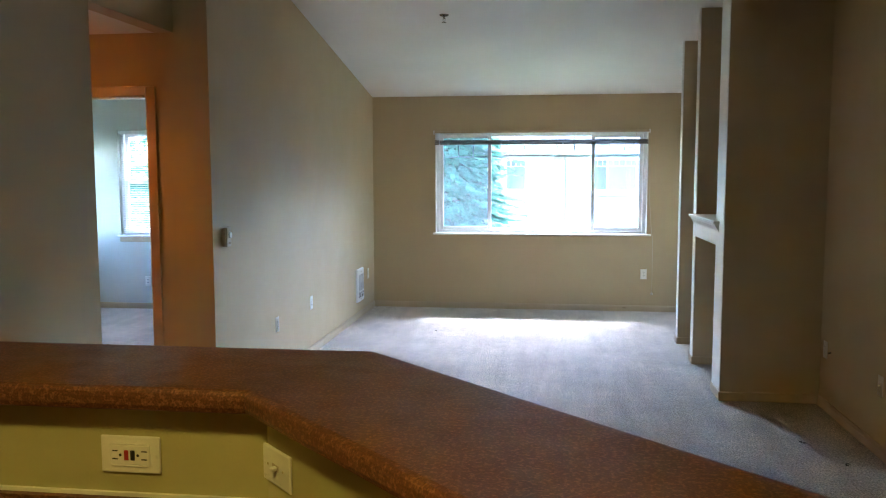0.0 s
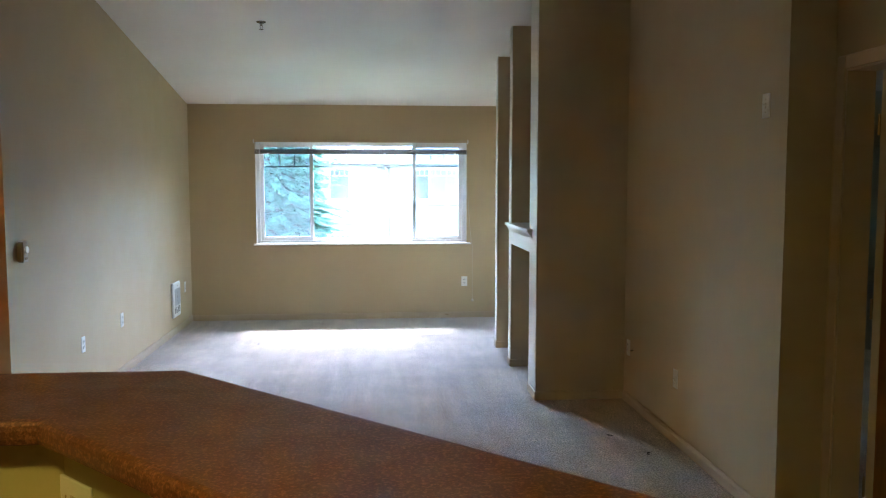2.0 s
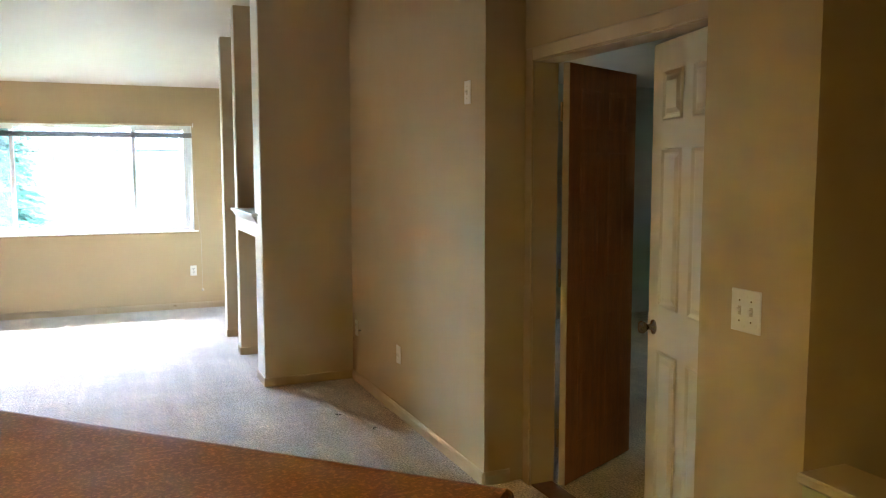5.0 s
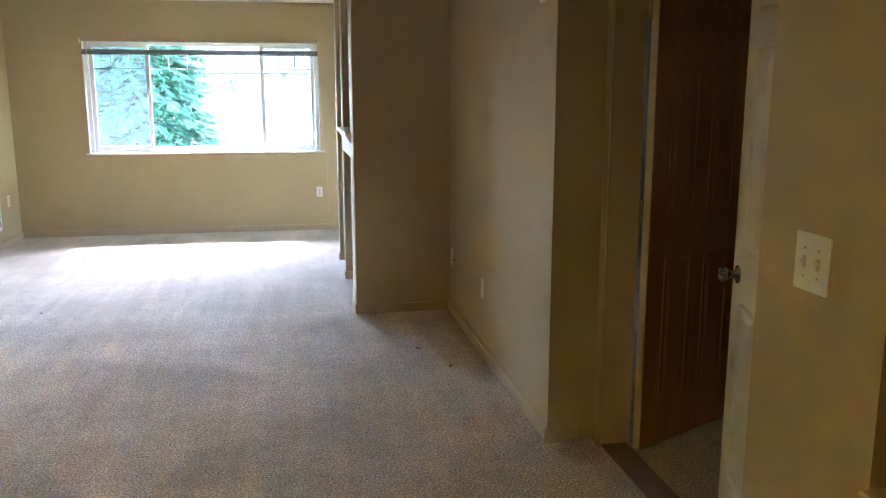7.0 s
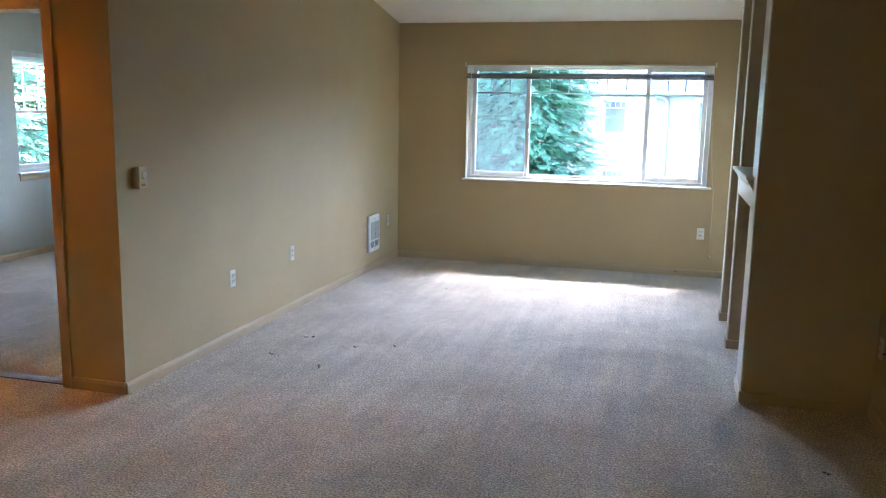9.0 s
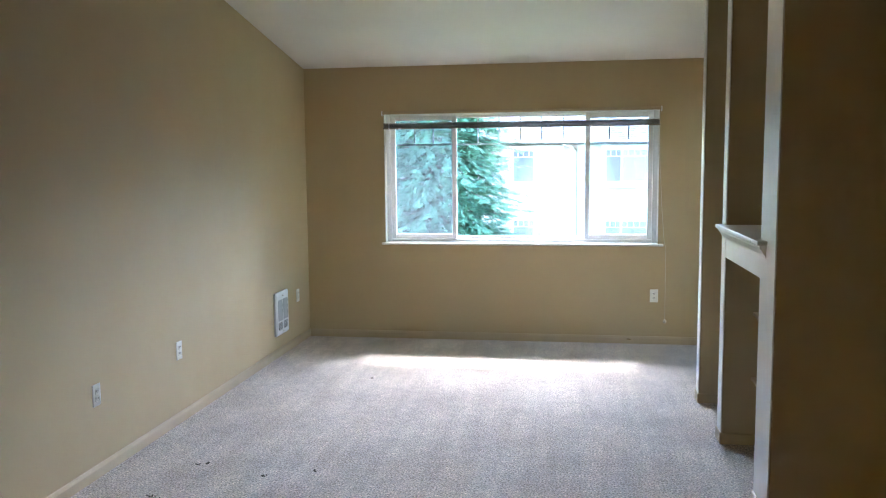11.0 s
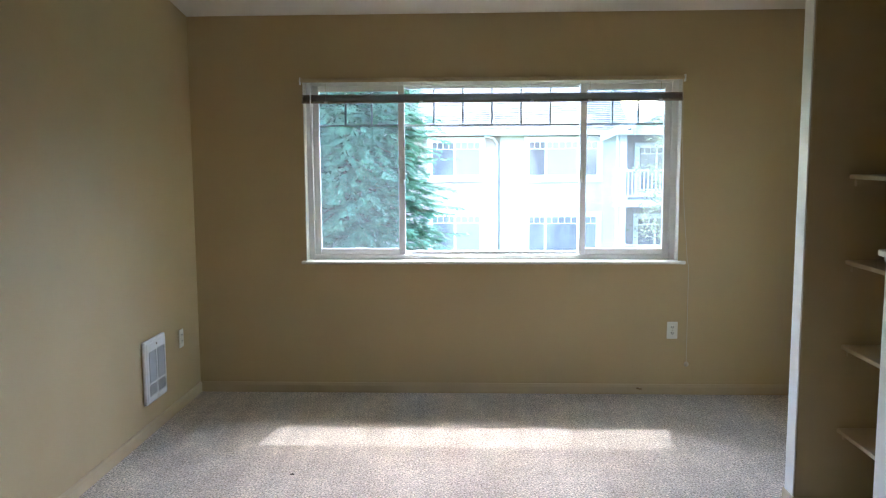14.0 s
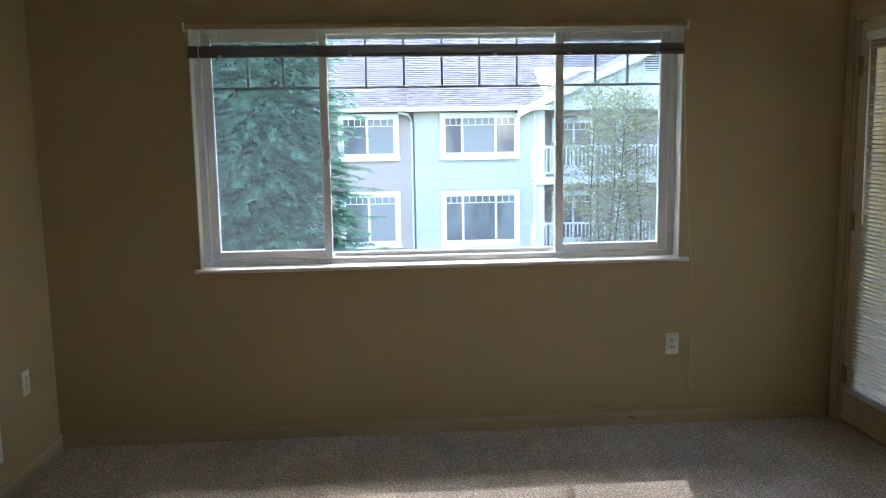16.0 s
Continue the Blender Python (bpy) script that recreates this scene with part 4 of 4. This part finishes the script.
structure("wall_exterior", B(-8.0, 8.0, -12.0, -11.2, GROUND_Z, 4.4), PAINT, "outer wall of the apartment house", "wall")

FIBRE = material("painted_trim_board", (0.74, 0.75, 0.74), 0.55, spots=0.03, spot_scale=1.5)
TAUPE = material("taupe_siding", (0.40, 0.335, 0.31), 0.65, spots=0.05, spot_scale=0.7, per_object=0.05, grain=0.05, grain_scale=30)
MINT = material("mint_siding", (0.43, 0.455, 0.405), 0.62, spots=0.04, spot_scale=0.7, per_object=0.05, grain=0.04, grain_scale=30)
SHINGLE = material("grey_shingles", (0.19, 0.172, 0.172), 0.92, second=(0.105, 0.096, 0.10), second_scale=4.0, second_soft=0.06, grain=0.25, grain_scale=60, stretch=(0.8, 3.0, 3.0), spec=0.2)
PANE_FAR = material("dark_window_glass", (0.095, 0.10, 0.115), 0.08, second=(0.20, 0.21, 0.22), second_scale=1.1, second_soft=0.12, stretch=(1.0, 1.0, 0.35))
LITBLIND = material("window_blind_far", (0.24, 0.245, 0.25), 0.6, spots=0.05, spot_scale=2, stretch=(0.2, 1, 18))
DOWNPIPE = material("painted_downpipe", (0.62, 0.68, 0.67), 0.5)

FY = 25.0
apt = thing("apartment_building", pose(3.0, FY, GROUND_Z), "three-storey apartment building with taupe and mint lap siding and white trim", "building")
bpy.context.view_layer.update()


def apart(name, bm, mat, parent=None, label=""):
    return part(name, local(bm, apt), mat, parent or apt, label)


wall_t = apart("wall", B(-9.0, 2.765, FY + 0.02, FY + 9.0, GROUND_Z, 2.55), TAUPE, None, "taupe side of the building")
wall_m = apart("wall", B(2.765, 7.05, FY - 0.28, FY + 9.0, GROUND_Z, 2.55), MINT, None, "mint-green side of the building")
wall_p = apart("wall", B(7.05, 18.0, FY + 1.7, FY + 9.0, GROUND_Z, 3.0), TAUPE, None, "recessed taupe wall behind the balconies")


def lap(x0, x1, y, t=0.035):
    """One lap-siding board, thicker at its lower edge."""
    return extrude_profile(bmesh.new(), [(y, 0.0), (y - t, 0.0), (y - 0.004, 0.192), (y, 0.192)], "x", x0, x1)


origin = apt.matrix_world.translation
for wall, x0, x1, y, mat in ((wall_t, -9.0, 2.70, FY + 0.0195, TAUPE), (wall_m, 2.84, 6.98, FY - 0.2805, MINT), (wall_p, 7.06, 18.0, FY + 1.6995, TAUPE)):
    me = mesh_of("siding_board", lap(x0 - origin.x, x1 - origin.x, y - origin.y), mat)
    for k in range(43):
        o = new("siding_board", me)
        o.parent = wall
        o.location = (0, 0, 0.05 + 0.192 * k)
for x in (2.80, 7.015):
    apart("corner_board", B(x - 0.055, x + 0.055, FY - 0.315, FY - 0.281, GROUND_Z, 2.45, bevel=0.004), MINT if x < 3 else FIBRE, wall_m)
apart("frieze_board", B(2.86, 6.96, FY - 0.31, FY - 0.285, 2.36, 2.50), FIBRE, wall_m)
apart("frieze_board", B(-9.0, 2.70, FY - 0.012, FY + 0.012, 2.36, 2.50), FIBRE, wall_t)
pipe = rod(bmesh.new(), (2.66, FY - 0.07, GROUND_Z + 0.1), (2.66, FY - 0.07, 2.05), 0.045, sides=8)
rod(pipe, (2.66, FY - 0.07, 2.05), (2.52, FY - 0.30, 2.25), 0.045, sides=8)
rod(pipe, (2.52, FY - 0.30, 2.25), (2.20, FY - 0.50, 2.33), 0.045, sides=8)
apart("downpipe", pipe, DOWNPIPE)


def far_window(x0, x1, z0, z1, y, splits, light):
    """A trimmed window of the opposite building; splits: inner post places (0 to 1); light: cells with pale blinds behind."""
    t = 0.16
    w = bmesh.new()
    for a in ((x0, x0 + t, z0, z1), (x1 - t, x1, z0, z1), (x0 + t, x1 - t, z0, z0 + t), (x0 + t, x1 - t, z1 - t, z1)):
        box(w, a[0], a[1], y - 0.085, y - 0.036, a[2], a[3], bevel=0.006)
    o = apart("window", w, FIBRE)
    apart("sill", B(x0 - 0.04, x1 + 0.04, y - 0.115, y - 0.0855, z0 - 0.05, z0 + 0.02, bevel=0.006), FIBRE, o)
    a0, a1, b0, b1 = x0 + t, x1 - t, z0 + t, z1 - t
    cuts = [0.0, *splits, 1.0]
    for k, (p, q) in enumerate(zip(cuts, cuts[1:])):
        c0, c1 = a0 + (a1 - a0) * p, a0 + (a1 - a0) * q
        f = bmesh.new()
        for a in ((c0, c0 + 0.04, b0, b1), (c1 - 0.04, c1, b0, b1), (c0 + 0.04, c1 - 0.04, b0, b0 + 0.05), (c0 + 0.04, c1 - 0.04, b1 - 0.04, b1)):
            box(f, a[0], a[1], y - 0.066, y - 0.0365, a[2], a[3])
        apart("frame", f, FIBRE, o)
        apart("pane", B(c0 + 0.04, c1 - 0.04, y - 0.048, y - 0.042, b0 + 0.05, b1 - 0.04), LITBLIND if k in light else PANE_FAR, o)
        g = B(c0 + 0.04, c1 - 0.04, y - 0.058, y - 0.049, b1 - 0.29, b1 - 0.265)
        n = max(2, round((c1 - c0) / 0.24))
        for i in range(1, n):
            x = c0 + (c1 - c0) * i / n
            box(g, x - 0.011, x + 0.011, y - 0.0578, y - 0.0492, b1 - 0.265, b1 - 0.04)
        apart("grid", g, FIBRE, o)
    return o


for zt, dz in ((2.30, 0.0), (-0.43, -0.02), (-3.18, 0.0)):
    low = 1.60 if zt > 0 else 1.98
    far_window(0.07, 2.21, zt - low, zt, FY - 0.004, (0.47,), (1,))
    far_window(3.63, 6.46, zt - low, zt, FY - 0.304, (0.25, 0.72), (1,) if zt > 0 else ())
    far_window(-3.9, -1.7, zt - low, zt, FY - 0.004, (0.5,), (0,))

# roofs: decks with real shingle courses
def roof(x0, x1, y_eave, z_eave, run, pitch, courses, width):
    deck = bmesh.new()
    extrude_profile(deck, [(y_eave, z_eave), (y_eave + run, z_eave + run * pitch), (y_eave + run, z_eave + run * pitch - 0.15), (y_eave, z_eave - 0.12)], "x", x0, x1)
    r = apart("roof", deck, SHINGLE)
    bm = bmesh.new()
    rr = random.Random(int(x0 * 10) + 77)
    for k in range(courses):
        y = y_eave + run * k / courses
        d = run / courses
        x = x0 + rr.uniform(-width, 0)
        while x < x1:
            w = width * rr.uniform(0.7, 1.25)
            a, b = max(x, x0), min(x + w - 0.02, x1)
            if b - a > 0.04:
                h = 0.018 + rr.uniform(0, 0.02)
                z0, z1 = z_eave + (y - y_eave) * pitch, z_eave + (y - y_eave + d) * pitch
                vs = [bm.verts.new(p) for p in ((a, y, z0 + 0.002), (b, y, z0 + 0.002), (b, y, z0 + h), (a, y, z0 + h), (b, y + d, z1 + 0.004), (a, y + d, z1 + 0.004))]
                bm.faces.new((vs[0], vs[1], vs[2], vs[3]))
                bm.faces.new((vs[3], vs[2], vs[4], vs[5]))
            x += w
    s = apart("shingles", bm, SHINGLE, r, "overlapping grey shingle courses")
    tagged(s, kind="stuff")
    apart("gutter", B(x0, x1, y_eave - 0.11, y_eave - 0.001, z_eave - 0.16, z_eave - 0.01, bevel=0.015), FIBRE, r)
    return r


roof(-10.0, 2.50, FY - 0.52, 2.52, 6.6, 0.50, 42, 0.30)
roof(2.50, 7.40, FY - 0.82, 2.50, 6.9, 0.50, 44, 0.30)
roof(7.41, 15.0, FY + 2.2, 4.01, 3.88, 0.50, 24, 0.30)

# porch gable with balconies
apart("gable_wall", prism(bmesh.new(), [(7.0, FY - 0.2), (18.0, FY - 0.2), (18.0, FY + 0.1), (7.0, FY + 0.1)], 2.35, 2.62), FIBRE)
gable = bmesh.new()
extrude_profile(gable, [(7.0, 2.62), (18.5, 2.62), (13.0, 5.0)], "y", FY - 0.15, FY + 0.05)
gable_ob = apart("gable", gable, FIBRE)
vent = bmesh.new()
for xa, xb, za, zb in ((10.9, 10.97, 3.6, 4.5), (11.63, 11.7, 3.6, 4.5), (10.97, 11.63, 3.6, 3.67), (10.97, 11.63, 4.43, 4.5)):
    box(vent, xa, xb, FY - 0.20, FY - 0.151, za, zb, bevel=0.006)
vent_ob = apart("vent", vent, FIBRE)
for k in range(9):
    apart("louvre", B(10.97, 11.63, FY - 0.19, FY - 0.152, 3.69 + 0.082 * k, 3.735 + 0.082 * k), FIBRE, vent_ob)
apart("vent_backing", B(10.97, 11.63, FY - 0.1515, FY - 0.1505, 3.67, 4.43), DARK, vent_ob)
for s, xa in ((1, 6.30), (-1, 19.7)):
    rake = bmesh.new()
    x_peak, z_peak, z_low = 13.0, 5.36, 2.36
    extrude_profile(rake, [(xa, z_low), (x_peak, z_peak), (x_peak, z_peak - 0.28), (xa, z_low - 0.26)], "y", FY - 0.95, FY - 0.88)
    apart("rake_board", rake, FIBRE)
    slope = bmesh.new()
    extrude_profile(slope, [(xa, z_low + 0.02), (x_peak, z_peak + 0.02), (x_peak, z_peak - 0.1), (xa, z_low - 0.10)], "y", FY - 0.87, FY + 8.0)
    apart("roof", slope, SHINGLE)
for x in (7.24, 10.19, 13.4):
    post = bmesh.new()
    box(post, x - 0.14, x + 0.14, FY - 0.18, FY + 0.10, GROUND_Z, 2.35, bevel=0.01)
    for z in (-2.72, 0.03, 1.06, -1.70):
        box(post, x - 0.18, x + 0.18, FY - 0.22, FY + 0.14, z - 0.08, z + 0.08, bevel=0.01)
    apart("post", post, FIBRE)
for z in (0.0, -2.75):
    apart("balcony_floor", B(6.86, 16.0, FY - 0.30, FY + 1.68, z - 0.28, z - 0.02, bevel=0.01), FIBRE)
    for xa, xb, y in ((6.88, 7.10, FY - 0.26), (7.38, 10.05, FY - 0.26), (10.33, 13.26, FY - 0.26)):
        apart("hand_rail", B(xa, xb, y - 0.05, y + 0.05, z + 1.02, z + 1.09, bevel=0.008), FIBRE)
        apart("bottom_rail", B(xa, xb, y - 0.03, y + 0.03, z + 0.10, z + 0.16, bevel=0.006), FIBRE)
        n = max(1, int((xb - xa) / 0.135))
        bal = mesh_of("baluster", local(B(xa + 0.03, xa + 0.075, y - 0.02, y + 0.02, z + 0.16, z + 1.02), apt), FIBRE)
        for i in range(n):
            o = new("baluster", bal)
            o.parent = apt
            o.location = ((xb - xa - 0.09) * i / max(1, n - 1), 0, 0)
    apart("solid_guard", B(6.855, 7.0, FY - 0.31, FY + 1.6, z - 0.015, z + 1.06, bevel=0.01), FIBRE)
    far_window(8.0, 9.7, z + 0.1, z + 2.1, FY + 1.69, (0.5,), ())

# own balcony outside the alcove door
bal = thing("balcony", pose(5.0, -0.8, -0.1), "small concrete balcony with a white picket railing", "balcony")
bpy.context.view_layer.update()
part("slab", local(B(4.22, 5.9, -2.07, 0.0, -0.3, -0.03), bal), ASPHALT, bal)
part("rail", local(B(5.82, 5.9, -2.07, 0.0, 0.98, 1.05, bevel=0.01), bal), FIBRE, bal)
part("rail", local(B(5.83, 5.89, -2.07, 0.0, 0.06, 0.12, bevel=0.01), bal), FIBRE, bal)
for k in range(17):
    y = -2.03 + k * 0.122
    part("baluster", local(B(5.845, 5.875, y, y + 0.03, 0.12, 0.98), bal), FIBRE, bal)

# ---------------------------------------------------------------- trees
BARK = material("bark", (0.10, 0.07, 0.05), 0.95, spots=0.3, spot_scale=6, bump=0.02, bump_scale=25)


def leaf_material(name, a, b, clump=1.6, soft=0.22):
    m = material(name, a, 0.7, second=b, second_scale=clump, second_soft=soft, grain=0.3, grain_scale=9)
    n, l = m.node_tree.nodes, m.node_tree.links
    p = n["Principled BSDF"]
    tr, mix = n.new("ShaderNodeBsdfTranslucent"), n.new("ShaderNodeMixShader")
    src = p.inputs["Base Color"].links[0].from_socket
    l.new(src, tr.inputs[0])
    mix.inputs[0].default_value = 0.45
    l.new(p.outputs[0], mix.inputs[1])
    l.new(tr.outputs[0], mix.inputs[2])
    l.new(mix.outputs[0], n["Material Output"].inputs[0])
    return m


NEEDLE = leaf_material("fir_needles", (0.045, 0.15, 0.095), (0.16, 0.35, 0.21), 2.6, 0.13)
LEAF = leaf_material("young_leaves", (0.24, 0.27, 0.14), (0.36, 0.38, 0.21))


def raw_mesh(name, verts, faces, mat):
    me = bpy.data.meshes.new(name)
    me.from_pydata(verts, [], faces)
    me.materials.append(mat)
    return me


class Tubes:
    """Collects thin four-sided tapered tubes for one mesh."""

    def __init__(self):
        self.verts, self.faces = [], []

    def add(self, p, q, r0, r1):
        way = (q - p).normalized()
        a = way.orthogonal().normalized()
        b = way.cross(a)
        k = len(self.verts)
        for c, r in ((p, r0), (q, r1)):
            for s, t in ((1, 0), (0, 1), (-1, 0), (0, -1)):
                self.verts.append((c + a * s * r + b * t * r)[:])
        for i in range(4):
            j = (i + 1) % 4
            self.faces.append((k + i, k + j, k + 4 + j, k + 4 + i))


def fir(name, place, height, radius, seed, label, density=1.0, coarse=1.0):
    """A conifer: tapered trunk, drooping limbs in whorls, each limb carrying flat sprays of narrow needle fans."""
    r = random.Random(seed)
    o = thing(name, pose(*place), label, "tree")
    t = bmesh.new()
    segs = 8
    for k in range(segs):
        rod(t, (0.05 * math.sin(k), 0, height * k / segs), (0.05 * math.sin(k + 1), 0, height * (k + 1) / segs), 0.24 * (1 - k / segs) + 0.02, 0.24 * (1 - (k + 1) / segs) + 0.02, sides=9)
    part("trunk", t, BARK, o)
    limbs = Tubes()
    verts, faces = [], []

    def spray(base, way, size):
        side = way.cross(Vector((0, 0, 1)))
        if side.length < 1e-3:
            side = Vector((1, 0, 0))
        side.normalize()
        up = side.cross(way).normalized()
        roll = r.uniform(-0.6, 0.6)
        side = (side * math.cos(roll) + up * math.sin(roll)).normalized()
        n = 3
        for i in range(-n, n + 1):
            f = 1 - abs(i) / (n + 1.5)
            root = base + way * size * 0.75 * (1 - abs(i) / (n + 0.5)) * r.uniform(0.7, 1.1)
            s = 1 if i > 0 else -1 if i < 0 else 0
            out = (way * 0.8 + side * s * r.uniform(0.5, 0.95) + Vector((0, 0, r.uniform(-0.35, 0.12)))).normalized()
            tip = root + out * size * (0.35 + 0.45 * f) * r.uniform(0.8, 1.2)
            wide = out.cross(up).normalized() * size * 0.11
            k = len(verts)
            mid = root.lerp(tip, 0.5)
            verts.extend(((root - wide * 0.4)[:], (mid - wide)[:], tip[:], (mid + wide)[:]))
            faces.append((k, k + 1, k + 2, k + 3))

    levels = int(52 * density)
    for lv in range(levels):
        h = height * (0.02 + 0.97 * lv / levels)
        reach = radius * (1 - h / height) ** 0.85 + 0.12
        count = max(5, int(14 * (reach / radius) ** 0.5))
        a0 = r.uniform(0, 6.28)
        for k in range(count):
            a = a0 + 6.283 * k / count + r.uniform(-0.25, 0.25)
            length = reach * r.choice((0.78, 0.9, 1.0, 1.08, 1.2)) * r.uniform(0.9, 1.05)
            out = Vector((math.cos(a), math.sin(a), 0))
            hh = h + r.uniform(-0.3, 0.3)
            prev = Vector((0, 0, hh))
            n = max(3, int(length / (0.20 * coarse)))
            rise = r.uniform(-0.12, 0.26)
            for i in range(1, n + 1):
                f = i / n
                p = out * length * f + Vector((0, 0, hh + length * (rise * f - 0.32 * f * f + 0.12 * f ** 4)))
                limbs.add(prev, p, 0.022 * (1.1 - f) + 0.004, 0.022 * (1.1 - f) + 0.003)
                way = (p - prev).normalized()
                if f > 0.25:
                    size = 0.21 * coarse * (1.0 - 0.25 * f) * min(1.0, 0.45 + length / 2)
                    spray(prev, way, size)
                    for s in (-1, 1, -1, 1, -1):
                        turn = Matrix.Rotation(s * r.uniform(0.6, 1.15), 3, "Z")
                        w2 = (turn @ way + Vector((0, 0, r.uniform(-0.3, 0.05)))).normalized()
                        spray(prev.lerp(p, r.random()), w2, size * r.uniform(0.75, 1.1))
                prev = p
    # inner twigs that close the crown round the trunk
    for k in range(int(19000 * density / coarse ** 2)):
        h = height * (1 - r.random() ** 0.6) * 0.97
        a, d = r.uniform(0, 6.283), (radius * (1 - h / height) ** 0.85) * (0.2 + 0.70 * r.random() ** 0.5)
        way = Vector((math.cos(a), math.sin(a), r.uniform(-0.7, 0.15))).normalized()
        spray(Vector((math.cos(a) * d, math.sin(a) * d, h - 0.12 * d)), way, r.uniform(0.17, 0.26) * coarse)
    new("limbs", raw_mesh("limbs", limbs.verts, limbs.faces, BARK)).parent = o
    crown = new("crown", raw_mesh("crown", verts, faces, NEEDLE))
    crown.parent = o
    return o


fir("fir_tree", (-1.15, 14.2, GROUND_Z), 18.0, 3.25, 5, "tall dense green fir tree with drooping branches", 1.55)
far_fir = fir("fir_tree", (-10.0, 4.8, GROUND_Z), 15.0, 3.0, 11, "green fir tree standing close to the bedroom windows", 0.6)


def birch(name, place, height, seed, label, leaves):
    """A young broadleaf tree: thin upright stems that branch and carry many small separate leaves."""
    r = random.Random(seed)
    o = thing(name, pose(*place), label, "tree")
    t, limbs = bmesh.new(), Tubes()
    verts, faces = [], []

    def leaf(p):
        a = Vector((r.uniform(-1, 1), r.uniform(-1, 1), r.uniform(-0.8, 0.4))).normalized()
        b = a.cross(Vector((r.uniform(-1, 1), r.uniform(-1, 1), r.uniform(-1, 1)))).normalized()
        s = r.uniform(0.035, 0.075)
        k = len(verts)
        verts.extend((p[:], (p + a * s + b * s * 0.45)[:], (p + a * 2 * s)[:], (p + a * s - b * s * 0.45)[:]))
        faces.append((k, k + 1, k + 2, k + 3))

    tips = []
    for st in range(4):
        a = r.uniform(0, 6.28)
        p = Vector((0.12 * math.cos(a), 0.12 * math.sin(a), 0))
        lean = Vector((math.cos(a) * r.uniform(0.04, 0.16), math.sin(a) * r.uniform(0.04, 0.16), 1)).normalized()
        n = 9
        for i in range(n):
            q = p + lean * height / n * r.uniform(0.85, 1.0) + Vector((r.uniform(-0.08, 0.08), r.uniform(-0.08, 0.08), 0))
            rod(t, p, q, 0.036 * (1 - i / n) + 0.006, 0.036 * (1 - (i + 1) / n) + 0.006, sides=6)
            if i > 1:
                for k in range(8):
                    b = r.uniform(0, 6.28)
                    way = Vector((math.cos(b), math.sin(b), r.uniform(0.1, 0.8))).normalized()
                    e = p.lerp(q, r.random())
                    L = r.uniform(0.6, 1.7)
                    for j in range(3):
                        g = e + way * L / 3
                        limbs.add(e, g, 0.010 - 0.002 * j, 0.008 - 0.002 * j)
                        tips.append((e, g))
                        way = (way + Vector((r.uniform(-0.3, 0.3), r.uniform(-0.3, 0.3), r.uniform(-0.35, 0.1)))).normalized()
                        e = g
            p = q
    for k in range(leaves):
        e, g = r.choice(tips)
        leaf(e.lerp(g, r.random()) + Vector((r.uniform(-0.13, 0.13), r.uniform(-0.13, 0.13), r.uniform(-0.16, 0.08))))
    part("trunk", t, BARK, o)
    new("limbs", raw_mesh("limbs", limbs.verts, limbs.faces, BARK)).parent = o
    c = new("crown", raw_mesh("crown", verts, faces, LEAF))
    c.parent = o
    return o


birch("birch_tree", (8.0, 20.0, GROUND_Z), 9.2, 21, "slender young tree with thin stems and pale green leaves", 8000)
birch("birch_tree", (9.85, 20.8, GROUND_Z), 9.0, 33, "slender young tree with thin stems and pale green leaves", 8000)
# three firs behind the roofs; those round the lawn, unseen, added to block low sky
sky_block_fir = fir("fir_tree", (22, 19, GROUND_Z), 20.0, 3.9, 17, "tall fir tree round the lawn, mostly unseen, blocking low sky", 0.40, 3.6)
for k, (x, y) in enumerate(((-16, 44), (-9, 47), (-3, 45), (21, 14), (20, 9.5), (19, 5.0), (23, 24), (20, 1.0), (25, 16.5), (25.5, 21), (26, 27.5), (22.5, 29),
                            (25, 33), (23, 11.5), (22, 6), (-11, 20), (-14, 15.5), (-15, 26), (29, 24))):
    copy_thing(sky_block_fir, pose(x, y, GROUND_Z, 0, 0, 70 * k))
